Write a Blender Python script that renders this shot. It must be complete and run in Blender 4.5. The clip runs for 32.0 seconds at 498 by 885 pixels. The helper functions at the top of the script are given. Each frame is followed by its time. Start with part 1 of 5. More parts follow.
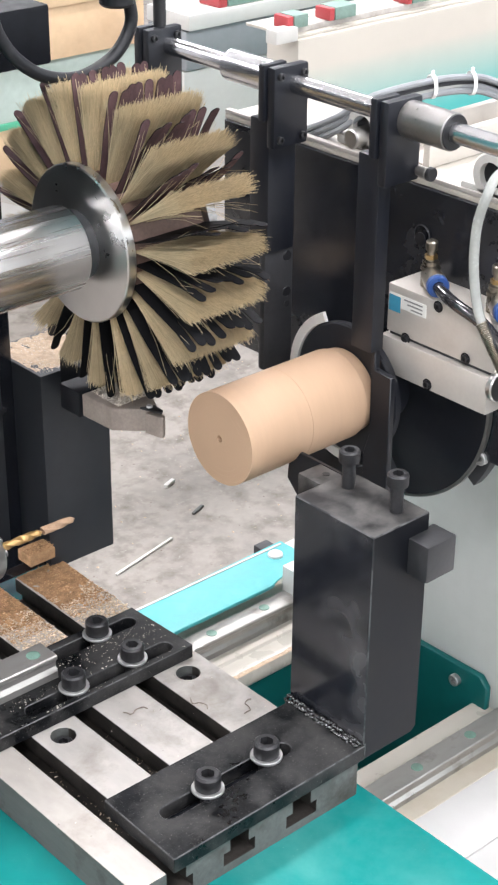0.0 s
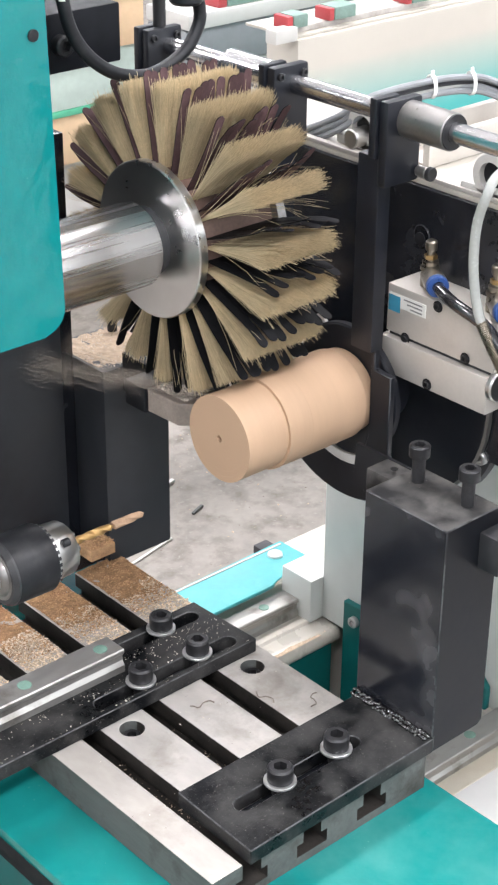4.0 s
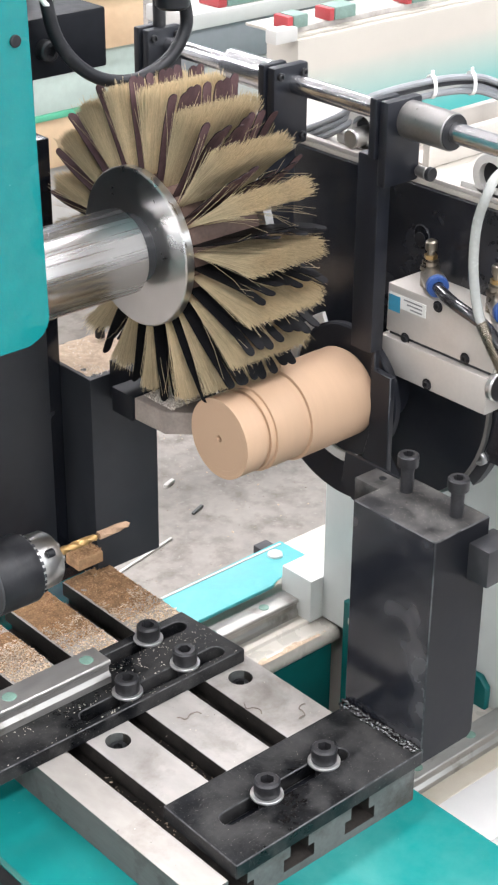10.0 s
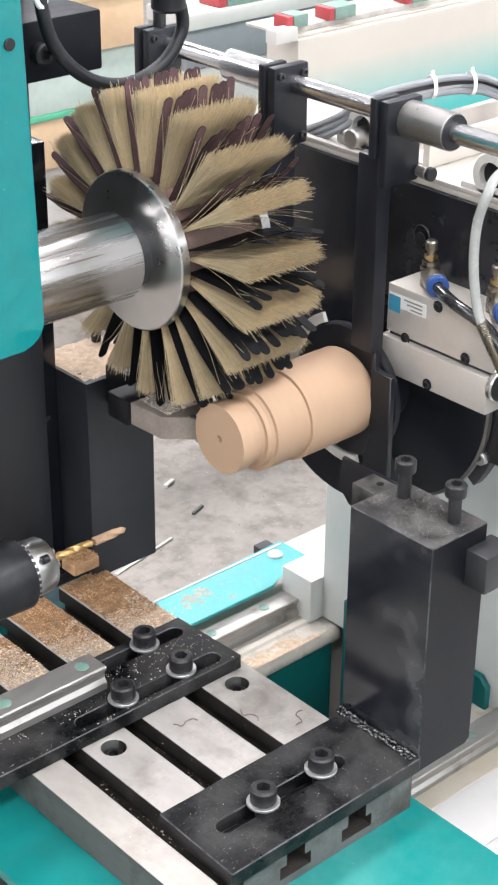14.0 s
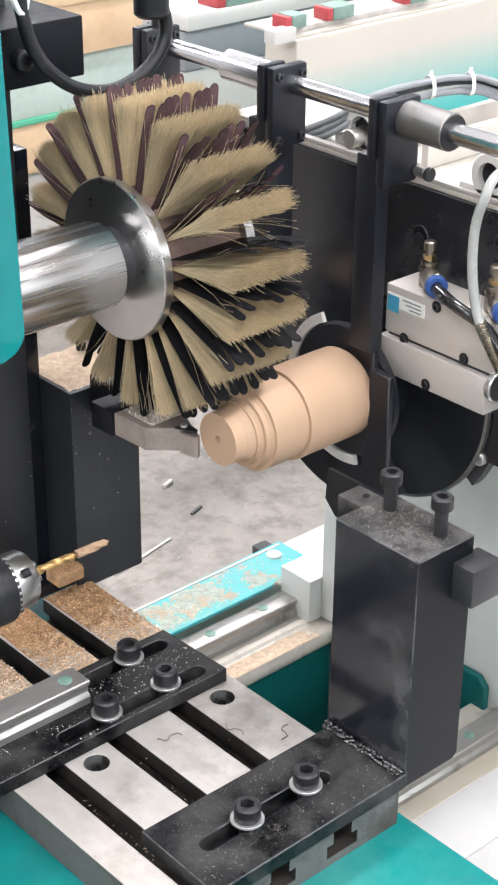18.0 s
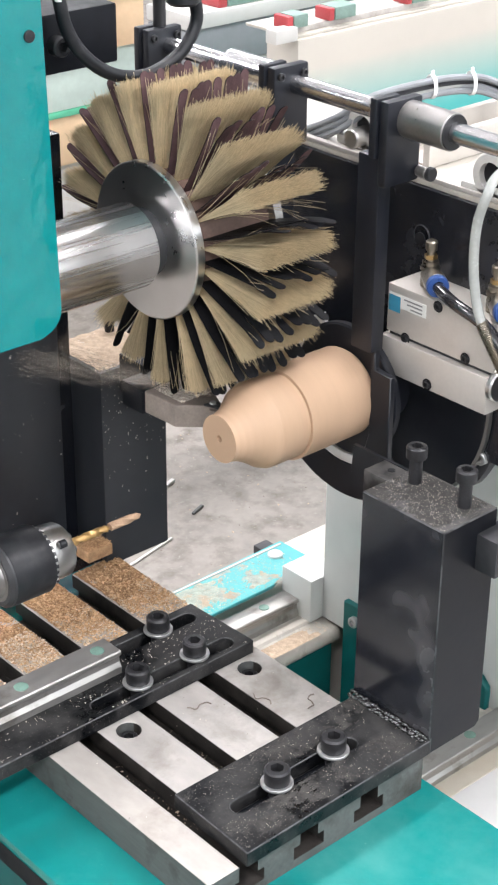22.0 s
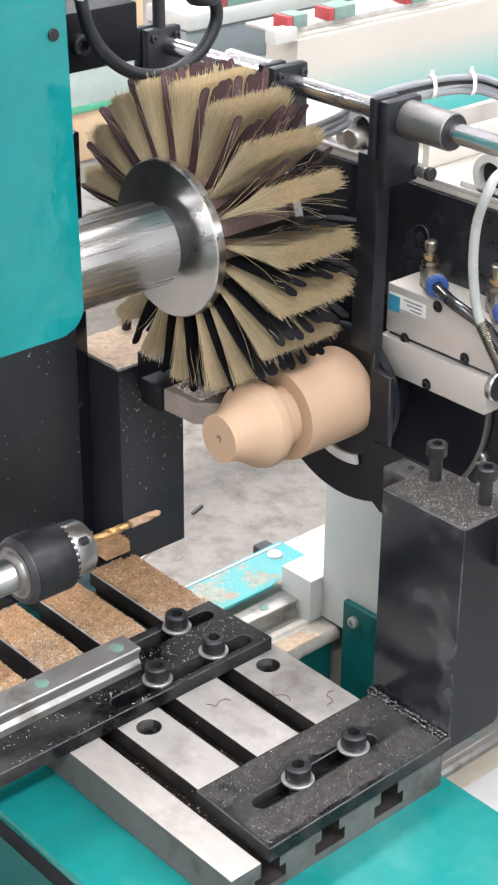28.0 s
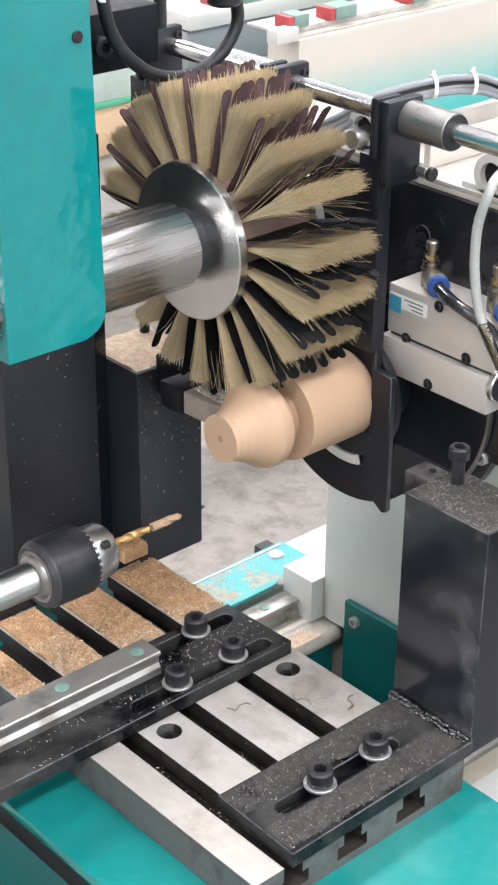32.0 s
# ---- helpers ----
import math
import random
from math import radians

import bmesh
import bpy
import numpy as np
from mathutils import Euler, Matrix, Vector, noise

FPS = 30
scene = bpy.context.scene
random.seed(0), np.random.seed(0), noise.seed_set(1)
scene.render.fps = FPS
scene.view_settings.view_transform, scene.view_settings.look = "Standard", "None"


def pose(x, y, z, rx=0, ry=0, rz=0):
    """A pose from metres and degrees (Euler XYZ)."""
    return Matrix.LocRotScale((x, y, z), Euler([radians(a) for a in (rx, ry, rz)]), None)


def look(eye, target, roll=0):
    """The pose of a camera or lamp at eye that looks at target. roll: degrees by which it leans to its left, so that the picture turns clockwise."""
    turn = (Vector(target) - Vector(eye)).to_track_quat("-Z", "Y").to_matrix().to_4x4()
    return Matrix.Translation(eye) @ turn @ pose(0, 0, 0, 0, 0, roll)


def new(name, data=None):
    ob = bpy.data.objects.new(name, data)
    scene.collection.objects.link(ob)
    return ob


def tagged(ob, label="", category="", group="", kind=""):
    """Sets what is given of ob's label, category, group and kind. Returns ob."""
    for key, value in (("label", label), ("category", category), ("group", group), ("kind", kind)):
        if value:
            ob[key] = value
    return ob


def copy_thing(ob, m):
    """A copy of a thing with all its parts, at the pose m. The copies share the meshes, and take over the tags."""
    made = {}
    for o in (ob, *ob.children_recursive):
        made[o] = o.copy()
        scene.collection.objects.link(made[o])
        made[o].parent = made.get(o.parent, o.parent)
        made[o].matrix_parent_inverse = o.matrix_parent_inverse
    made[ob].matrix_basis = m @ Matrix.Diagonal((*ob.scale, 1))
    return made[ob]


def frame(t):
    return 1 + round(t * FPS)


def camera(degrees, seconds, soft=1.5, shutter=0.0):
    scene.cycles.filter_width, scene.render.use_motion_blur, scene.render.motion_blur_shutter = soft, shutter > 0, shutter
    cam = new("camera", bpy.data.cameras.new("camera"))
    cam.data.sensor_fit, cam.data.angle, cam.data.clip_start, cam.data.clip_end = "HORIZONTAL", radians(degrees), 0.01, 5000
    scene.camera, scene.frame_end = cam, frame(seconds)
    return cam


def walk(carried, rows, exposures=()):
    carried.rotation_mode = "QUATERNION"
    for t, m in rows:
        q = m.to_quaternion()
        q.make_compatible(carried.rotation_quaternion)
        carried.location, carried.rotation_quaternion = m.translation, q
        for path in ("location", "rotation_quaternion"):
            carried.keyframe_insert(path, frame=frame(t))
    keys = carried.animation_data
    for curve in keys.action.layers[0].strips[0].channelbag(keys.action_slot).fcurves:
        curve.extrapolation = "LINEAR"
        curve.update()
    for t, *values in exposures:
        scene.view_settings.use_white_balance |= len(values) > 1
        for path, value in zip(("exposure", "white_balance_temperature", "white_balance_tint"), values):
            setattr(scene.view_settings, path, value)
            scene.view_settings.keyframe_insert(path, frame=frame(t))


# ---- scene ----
# ---------------------------------------------------------------- camera
EYE = Vector((0.0, 0.0, 1.5))
PITCH, HEAD, ROLL = radians(27.692), radians(48.073), 0.536
AIM = Vector((math.cos(HEAD) * math.cos(PITCH), math.sin(HEAD) * math.cos(PITCH), -math.sin(PITCH)))
RIGHT = Vector((math.sin(HEAD), -math.cos(HEAD), 0.0))
UP = RIGHT.cross(AIM)
cam = camera(17.1506, 32.0, soft=2.3)
# hand-held trembling of the phone: seconds, sideways, upwards, in thousandths of the distance
SHAKE = [(0, 0.1, 0), (0.5, 0, 0), (10.5, -0.1, 0), (11, 0.6, 0), (11.5, 0.65, -0.5), (12, 1.0, 0), (12.5, 0, 0), (14, 0, 0),
         (14.5, -0.3, 0.4), (15, 0.65, -0.5), (15.5, 0.9, 0), (17, 0, 0), (17.5, -0.1, 0), (18, -0.8, 0.2), (18.5, -1.0, 0.2), (19, 0, 0),
         (23.5, 0, 0), (24, 0.7, 0), (24.5, -0.5, 0), (25.5, 0, 0), (27.5, 0.3, 0), (28, -0.3, 0), (28.5, -0.1, 0), (29, 0.1, 0),
         (31, 0.4, 0), (31.5, 0.1, 0), (32, 0.5, 0)]
walk(cam, [(t, look(EYE, EYE + AIM - RIGHT * (a / 1000) + UP * (b / 1000), ROLL)) for t, a, b in SHAKE])

# way of the tool slide from its place at 13 s: seconds, along the lathe, across it (mm)
SLIDE = [(0, -20.1, 28.9), (0.25, -19.2, 13), (0.5, -17.3, 5.7), (1, -12.1, 5.7), (1.5, -7, 5.7), (2, -2.3, 5.7), (2.5, 2.5, 5.7), (3, 7.4, 5.7), (3.5, 12.4, 5.7),
         (5.5, 32, 5.7), (6, 36.9, 5.7), (6.2, 37.5, 5.7), (6.5, 26.7, 5.7), (6.75, 0, 5.4), (7, -19.7, 4.9), (7.5, -16, 3.8), (8, -10.8, 3.8), (8.5, -4.4, 3.8),
         (9, 2.8, 3.8), (9.5, 8.9, 3.3), (10, 3, 1.8), (10.5, -4.5, 1.8), (11, -11.7, 1.8), (11.5, -19.4, 1.4), (12, -14.5, 0), (12.5, -7.4, 0),
         (13, 0, 0), (13.3, 3.4, -0.3), (13.5, 3, -1.1), (14, -3.4, -1.9), (14.5, -10.8, -1.9), (15, -17.8, -2.2), (15.5, -15.7, -3.8), (16, -8.4, -3.8),
         (16.55, -0.6, -4), (16.8, -0.4, -5.8), (17.5, -10.5, -5.8), (18, -19.7, -7.1), (18.5, -17.5, -7.8), (19, -12, -7.3), (19.5, -7.2, -6.1),
         (20, -2.5, -4.2), (20.5, 2.1, -1.7), (21, 6.1, 0.9), (21.5, 10, 4), (22, 14.5, 5.7), (22.5, 20.4, 5.3), (23, 26.3, 3.8), (23.5, 33.5, 4),
         (24, 39.1, 2.4), (24.5, 32.3, 1.9), (25, 26.6, 1.6), (25.5, 25.6, 1.1), (26, 28.4, 0.4), (26.5, 34.6, 0), (27, 38.2, -1.8), (27.5, 30.8, -2),
         (28, 26.6, -0.1), (28.5, 29.1, -3.8), (29, 36.3, -4), (29.5, 36.1, -5.8), (30, 29.9, -4.4), (30.5, 30.6, -6.3), (31, 35.1, -9.1),
         (31.5, 32.1, -7.6), (32, 33.1, -11.5)]
TIP_X, TIP_R = 615.0, 23.2  # where the turning tool stands at 13 s: along the axis, and off it

# ---------------------------------------------------------------- light
world = bpy.data.worlds.new("world")
scene.world = world
world.use_nodes = True
sky = world.node_tree.nodes.new("ShaderNodeTexSky")
sky.sky_type, sky.sun_disc, sky.sun_elevation, sky.sun_rotation = "NISHITA", False, radians(42), radians(60)
back = world.node_tree.nodes["Background"]
back.inputs["Strength"].default_value = 0.09
world.node_tree.links.new(sky.outputs[0], back.inputs["Color"])

HALL = (-4.0, 7.5, -3.5, 8.0, 4.6)  # x0, x1, y0, y1, height


def ceiling_lamp(x, y, watts, sx, sy):
    lamp = bpy.data.lights.new("hall_light", "AREA")
    lamp.shape, lamp.size, lamp.size_y, lamp.energy, lamp.color = "RECTANGLE", sx, sy, watts, (0.935, 0.922, 1.0)
    ob = new("hall_light", lamp)
    ob.location = (x, y, HALL[4] - 0.22)


# Unseen hall lamps; the row at x -1.8 is added fill for left-facing sides.
for lx in (-1.8, 1.2, 4.2):
    for ly in (-1.5, 2.0, 5.5):
        ceiling_lamp(lx, ly, 112 if ly < 0 else (100 if lx < 0 else 108), 1.9, 0.5)



def window_light(x, watts):
    """Added fill lamp for daylight through an assumed opening of the unseen south wall."""
    lamp = bpy.data.lights.new("window_light", "AREA")
    lamp.shape, lamp.size, lamp.size_y, lamp.energy, lamp.color = "RECTANGLE", 3.1, 2.1, watts, (0.95, 0.97, 1.0)
    ob = new("window_light", lamp)
    ob.matrix_world = look((x, HALL[2] - 0.05, 3.0), (x, HALL[2] + 4.0, 2.2))


for k in range(3):
    window_light(HALL[0] + (HALL[1] - HALL[0]) * (k + 0.5) / 3, 112)

scene.view_settings.exposure = 0.0

# ---------------------------------------------------------------- materials


def ramp(nt, fac, stops):
    node = nt.nodes.new("ShaderNodeValToRGB")
    els = node.color_ramp.elements
    els[0].position, els[0].color = stops[0][0], (*stops[0][1], 1)
    els[1].position, els[1].color = stops[-1][0], (*stops[-1][1], 1)
    for p, c in stops[1:-1]:
        els.new(p).color = (*c, 1)
    nt.links.new(fac, node.inputs[0])
    return node.outputs[0]


def surface(name, base, rough=0.5, metal=0.0, var=0.12, scale=30.0, stretch=(1, 1, 1), bump=0.0, bump_scale=400.0,
            rough_var=0.1, speck=None, speck_amount=0.62, speck_scale=260.0, speck_soft=0.05, coat=0.0, spec=0.5, trans=0.0, ior=1.45, per_object=0.0,
            stain=None, stain_amount=0.5, stain_scale=12.0, stain_soft=0.2, stain_rough=0.0, stain_detail=8, island=0.0, bump_depth=0.0006):
    """A painted, cast or machined surface: two sizes of mottling, fine relief, stains and specks of dust where wanted."""
    m = bpy.data.materials.new(name)
    m.use_nodes = True
    nt = m.node_tree
    n, l = nt.nodes, nt.links
    b = n["Principled BSDF"]
    b.inputs["Metallic"].default_value = metal
    b.inputs["Specular IOR Level"].default_value = spec
    b.inputs["IOR"].default_value = ior
    b.inputs["Coat Weight"].default_value = coat
    b.inputs["Coat Roughness"].default_value = 0.08
    b.inputs["Transmission Weight"].default_value = trans
    tc = n.new("ShaderNodeTexCoord")
    mp = n.new("ShaderNodeMapping")
    mp.inputs["Scale"].default_value = stretch
    l.new(tc.outputs["Object"], mp.inputs["Vector"])
    big = n.new("ShaderNodeTexNoise")
    big.inputs["Scale"].default_value, big.inputs["Detail"].default_value, big.inputs["Roughness"].default_value = scale, 6, 0.6
    fine = n.new("ShaderNodeTexNoise")
    fine.inputs["Scale"].default_value, fine.inputs["Detail"].default_value = scale * 9, 3
    l.new(mp.outputs[0], big.inputs["Vector"])
    l.new(mp.outputs[0], fine.inputs["Vector"])
    mixv = n.new("ShaderNodeMath")
    mixv.operation = "MULTIPLY_ADD"
    mixv.inputs[1].default_value = 0.65
    half = n.new("ShaderNodeMath")
    half.operation = "MULTIPLY"
    half.inputs[1].default_value = 0.35
    l.new(fine.outputs["Fac"], half.inputs[0])
    l.new(big.outputs["Fac"], mixv.inputs[0])
    l.new(half.outputs[0], mixv.inputs[2])
    lo = tuple(max(0.0, c * (1 - var)) for c in base)
    hi = tuple(min(1.0, c * (1 + var)) for c in base)
    col = ramp(nt, mixv.outputs[0], [(0.32, lo), (0.5, base), (0.68, hi)])
    if per_object:
        info = n.new("ShaderNodeObjectInfo")
        hsv = n.new("ShaderNodeHueSaturation")
        rng = n.new("ShaderNodeMapRange")
        rng.inputs["To Min"].default_value, rng.inputs["To Max"].default_value = 1 - per_object, 1 + per_object
        l.new(info.outputs["Random"], rng.inputs["Value"])
        l.new(rng.outputs[0], hsv.inputs["Value"])
        l.new(col, hsv.inputs["Color"])
        col = hsv.outputs[0]
    if island:
        geo = n.new("ShaderNodeNewGeometry")
        hsv = n.new("ShaderNodeHueSaturation")
        rng = n.new("ShaderNodeMapRange")
        rng.inputs["To Min"].default_value, rng.inputs["To Max"].default_value = 1 - island, 1 + island
        l.new(geo.outputs["Random Per Island"], rng.inputs["Value"])
        l.new(rng.outputs[0], hsv.inputs["Value"])
        l.new(col, hsv.inputs["Color"])
        col = hsv.outputs[0]
    rr = n.new("ShaderNodeMapRange")
    rr.inputs["From Min"].default_value, rr.inputs["From Max"].default_value = 0.3, 0.7
    rr.inputs["To Min"].default_value, rr.inputs["To Max"].default_value = max(0.02, rough - rough_var), min(1, rough + rough_var)
    l.new(mixv.outputs[0], rr.inputs["Value"])
    rgh = rr.outputs[0]
    if stain:
        st = n.new("ShaderNodeTexNoise")
        st.inputs["Scale"].default_value, st.inputs["Detail"].default_value, st.inputs["Roughness"].default_value = stain_scale, stain_detail, 0.62
        st.inputs["Distortion"].default_value = 0.15
        l.new(tc.outputs["Object"], st.inputs["Vector"])
        smask = ramp(nt, st.outputs["Fac"], [(stain_amount, (0, 0, 0)), (stain_amount + stain_soft, (1, 1, 1))])
        sx = n.new("ShaderNodeMix")
        sx.data_type = "RGBA"
        l.new(smask, sx.inputs["Factor"])
        l.new(col, sx.inputs["A"])
        sx.inputs["B"].default_value = (*stain, 1)
        col = sx.outputs["Result"]
        sr = n.new("ShaderNodeMath")
        sr.operation, sr.use_clamp = "MULTIPLY_ADD", True
        sr.inputs[1].default_value = stain_rough
        l.new(smask, sr.inputs[0])
        l.new(rgh, sr.inputs[2])
        rgh = sr.outputs[0]
    if speck:
        sp = n.new("ShaderNodeTexNoise")
        sp.inputs["Scale"].default_value, sp.inputs["Detail"].default_value, sp.inputs["Roughness"].default_value = speck_scale, 5, 0.75
        l.new(tc.outputs["Object"], sp.inputs["Vector"])
        mask = ramp(nt, sp.outputs["Fac"], [(speck_amount, (0, 0, 0)), (speck_amount + speck_soft, (1, 1, 1))])
        mx = n.new("ShaderNodeMix")
        mx.data_type = "RGBA"
        l.new(mask, mx.inputs["Factor"])
        l.new(col, mx.inputs["A"])
        mx.inputs["B"].default_value = (*speck, 1)
        col = mx.outputs["Result"]
        ad = n.new("ShaderNodeMath")
        ad.operation, ad.use_clamp = "MULTIPLY_ADD", True
        ad.inputs[1].default_value = 0.5
        l.new(mask, ad.inputs[0])
        l.new(rgh, ad.inputs[2])
        rgh = ad.outputs[0]
    l.new(col, b.inputs["Base Color"])
    l.new(rgh, b.inputs["Roughness"])
    if bump:
        bn = n.new("ShaderNodeTexNoise")
        bn.inputs["Scale"].default_value, bn.inputs["Detail"].default_value = bump_scale, 4
        l.new(mp.outputs[0], bn.inputs["Vector"])
        bp = n.new("ShaderNodeBump")
        bp.inputs["Strength"].default_value, bp.inputs["Distance"].default_value = bump, bump_depth
        l.new(bn.outputs["Fac"], bp.inputs["Height"])
        l.new(bp.outputs[0], b.inputs["Normal"])
    return m


BLACK = surface("black_paint", (0.010, 0.0115, 0.016), 0.2, var=0.2, scale=14, bump=0.05, bump_scale=30, rough_var=0.08, ior=1.6, stain=(0.035, 0.035, 0.037), stain_amount=0.5, stain_scale=9, stain_soft=0.25, stain_rough=0.22)
# The grey stain paints cloudy reflections, with some dust, into the black.
COLUMN_BLACK = surface("reflection_clouded_black", (0.009, 0.0105, 0.015), 0.17, var=0.2, scale=14, bump=0.05, bump_scale=30, rough_var=0.06, ior=1.62, stain=(0.155, 0.15, 0.15), stain_amount=0.5, stain_scale=13, stain_soft=0.42, stain_detail=3, stain_rough=0.3)
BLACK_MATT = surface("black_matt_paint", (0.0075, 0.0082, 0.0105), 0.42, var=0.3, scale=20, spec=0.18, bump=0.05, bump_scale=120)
BLACK_SATIN = surface("black_satin_paint", (0.0095, 0.0108, 0.015), 0.36, var=0.25, scale=14, bump=0.03, bump_scale=60, rough_var=0.1, ior=1.42, stain=(0.022, 0.023, 0.026), stain_amount=0.52, stain_scale=14, stain_soft=0.2, stain_rough=0.12)
BLACK_DUSTY = surface("dusty_black_paint", (0.021, 0.0235, 0.028), 0.42, var=0.3, scale=9, bump=0.06, bump_scale=160, rough_var=0.12, spec=0.45, stain=(0.038, 0.038, 0.04), stain_amount=0.47, stain_scale=7, stain_soft=0.3, stain_rough=0.15)
BLACK_PLATE = surface("dusty_black_plate", (0.0045, 0.005, 0.006), 0.32, spec=0.2, var=0.6, scale=22, bump=0.2, bump_scale=340, rough_var=0.12, stain=(0.043, 0.042, 0.041), stain_amount=0.44, stain_scale=34, stain_soft=0.22, stain_rough=0.35, speck=(0.125, 0.12, 0.112), speck_amount=0.6, speck_soft=0.1, speck_scale=700)
DUSTY_TOP = surface("dust_filmed_black", (0.02, 0.02, 0.021), 0.36, spec=0.3, var=0.4, scale=30, stain=(0.115, 0.11, 0.104), stain_amount=0.40, stain_scale=46, stain_soft=0.32, stain_rough=0.4, speck=(0.2, 0.19, 0.17), speck_amount=0.66, speck_soft=0.1, speck_scale=1100)
BLACK_OXIDE = surface("black_oxide", (0.026, 0.026, 0.028), 0.42, 0.25, var=0.35, scale=80, bump=0.1, rough_var=0.12)
DARK_GREY = surface("dark_grey_casting", (0.03, 0.0305, 0.033), 0.45, var=0.3, scale=25, bump=0.25, bump_scale=220)
STEEL = surface("ground_steel", (0.455, 0.43, 0.40), 0.45, 0.15, spec=0.3, var=0.16, scale=16, stretch=(1, 0.5, 1), bump=0.05, bump_scale=500, rough_var=0.12, stain=(0.25, 0.222, 0.19), stain_amount=0.51, stain_scale=21, stain_soft=0.22, speck=(0.06, 0.052, 0.046), speck_amount=0.69, speck_scale=170, speck_soft=0.03)
# Stained steel of the first strip, base darkened to offset its stronger light.
DARKER_STEEL = surface("darker_stained_steel", (0.41, 0.383, 0.35), 0.5, 0.1, var=0.2, scale=11, stretch=(1, 0.5, 1), spec=0.25, bump=0.05, bump_scale=500, rough_var=0.12, stain=(0.23, 0.20, 0.17), stain_amount=0.5, stain_scale=17, stain_soft=0.2, speck=(0.05, 0.043, 0.038), speck_amount=0.68, speck_scale=140, speck_soft=0.03)
# Oily steel inside the slots, with the slots' shade put into its black.
SLOT_SHADED = surface("shaded_oily_steel", (0.036, 0.032, 0.0285), 0.42, 0.1, var=0.5, scale=60, bump=0.2, rough_var=0.15, stain=(0.014, 0.013, 0.012), stain_amount=0.48, stain_scale=50, stain_soft=0.2)
WORN_EDGE = surface("rubbed_edge", (0.075, 0.075, 0.078), 0.45, 0.1, var=0.5, scale=60, rough_var=0.15, stain=(0.02, 0.02, 0.022), stain_amount=0.48, stain_scale=60, stain_soft=0.1)
RAIL = surface("rail_steel", (0.36, 0.35, 0.33), 0.38, 0.75, var=0.14, scale=20, stretch=(0.3, 1, 1), bump=0.05, bump_scale=400, rough_var=0.14, stain=(0.16, 0.145, 0.125), stain_amount=0.53, stain_scale=30, stain_soft=0.2, speck=(0.42, 0.37, 0.31), speck_amount=0.70, speck_scale=600)
# Steel of the table sides; its cool green tint paints in the teal's reflection.
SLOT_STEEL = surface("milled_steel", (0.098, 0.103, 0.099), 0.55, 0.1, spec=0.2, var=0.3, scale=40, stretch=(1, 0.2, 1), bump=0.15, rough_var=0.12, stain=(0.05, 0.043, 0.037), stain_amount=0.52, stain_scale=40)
CHROME = surface("turned_steel", (0.52, 0.51, 0.495), 0.3, 1.0, var=0.04, scale=30, stretch=(0.05, 1, 1), rough_var=0.02)
BUSH = surface("dull_steel", (0.25, 0.24, 0.23), 0.34, 0.85, var=0.12, scale=60, rough_var=0.08)
ROD = surface("chromed_rod", (0.62, 0.62, 0.63), 0.22, 1.0, var=0.04, scale=30, stretch=(3, 0.05, 3), rough_var=0.04)
WASHER = surface("zinc_washer", (0.46, 0.46, 0.455), 0.42, 0.8, var=0.04, scale=100)
ALU = surface("anodised_aluminium", (0.51, 0.478, 0.435), 0.42, 0.3, var=0.06, scale=40, bump=0.06, bump_scale=600, rough_var=0.06)
TEAL = surface("teal_gloss_paint", (0.003, 0.172, 0.172), 0.07, var=0.1, scale=8, bump=0.6, bump_scale=42, bump_depth=0.0018, rough_var=0.03, coat=0.1, ior=1.48, speck=(0.08, 0.27, 0.28), speck_amount=0.69, speck_soft=0.05, speck_scale=420)
# Dark teal of the bed; on the saddle's skirt a shaded copy of TEAL.
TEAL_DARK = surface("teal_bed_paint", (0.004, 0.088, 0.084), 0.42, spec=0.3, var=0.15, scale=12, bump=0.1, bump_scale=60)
CREAM = surface("cream_paint", (0.48, 0.45, 0.395), 0.3, var=0.06, scale=6, bump=0.06, bump_scale=40, coat=0.2, stain=(0.415, 0.375, 0.315), stain_amount=0.55, stain_scale=11, stain_soft=0.2)
PALE = surface("pale_grey_green_paint", (0.54, 0.555, 0.53), 0.35, var=0.05, scale=9, bump=0.08, bump_scale=50, speck=(0.2, 0.2, 0.19), speck_amount=0.77, speck_scale=90)
WHITE = surface("white_paint", (0.50, 0.488, 0.46), 0.4, var=0.05, scale=10, bump=0.05)
CYAN = surface("turquoise_way_cover", (0.055, 0.33, 0.34), 0.36, var=0.1, scale=15, bump=0.05, stain=(0.10, 0.40, 0.41), stain_amount=0.52, stain_scale=24, stain_soft=0.3)
CAP_GREEN = surface("green_cap", (0.13, 0.22, 0.18), 0.5, var=0.25, scale=120)
BLUE = surface("blue_plastic", (0.022, 0.065, 0.22), 0.34, var=0.15, scale=60)
NICKEL = surface("nickel_brass", (0.30, 0.27, 0.225), 0.32, 1.0, var=0.2, scale=80)
BRASS = surface("yellow_brass", (0.42, 0.29, 0.13), 0.34, 1.0, var=0.15, scale=80)
LINER = surface("machined_aluminium", (0.66, 0.65, 0.62), 0.5, 0.25, var=0.06, scale=30)
SHAFT = surface("ground_shaft", (0.56, 0.555, 0.55), 0.26, 1.0, var=0.08, scale=30, stretch=(0.05, 3, 3), rough_var=0.1)
RUBBER = surface("black_rubber", (0.012, 0.0125, 0.0145), 0.42, spec=0.35, var=0.25, scale=60, stain=(0.03, 0.03, 0.031), stain_amount=0.5, stain_scale=60, stain_soft=0.25)
TUBE_CLEAR = surface("milky_tube", (0.32, 0.33, 0.31), 0.22, var=0.1, scale=40, coat=0.3)
TUBE_SMOKE = surface("smoked_tube", (0.022, 0.022, 0.024), 0.16, var=0.2, scale=50, coat=0.5)
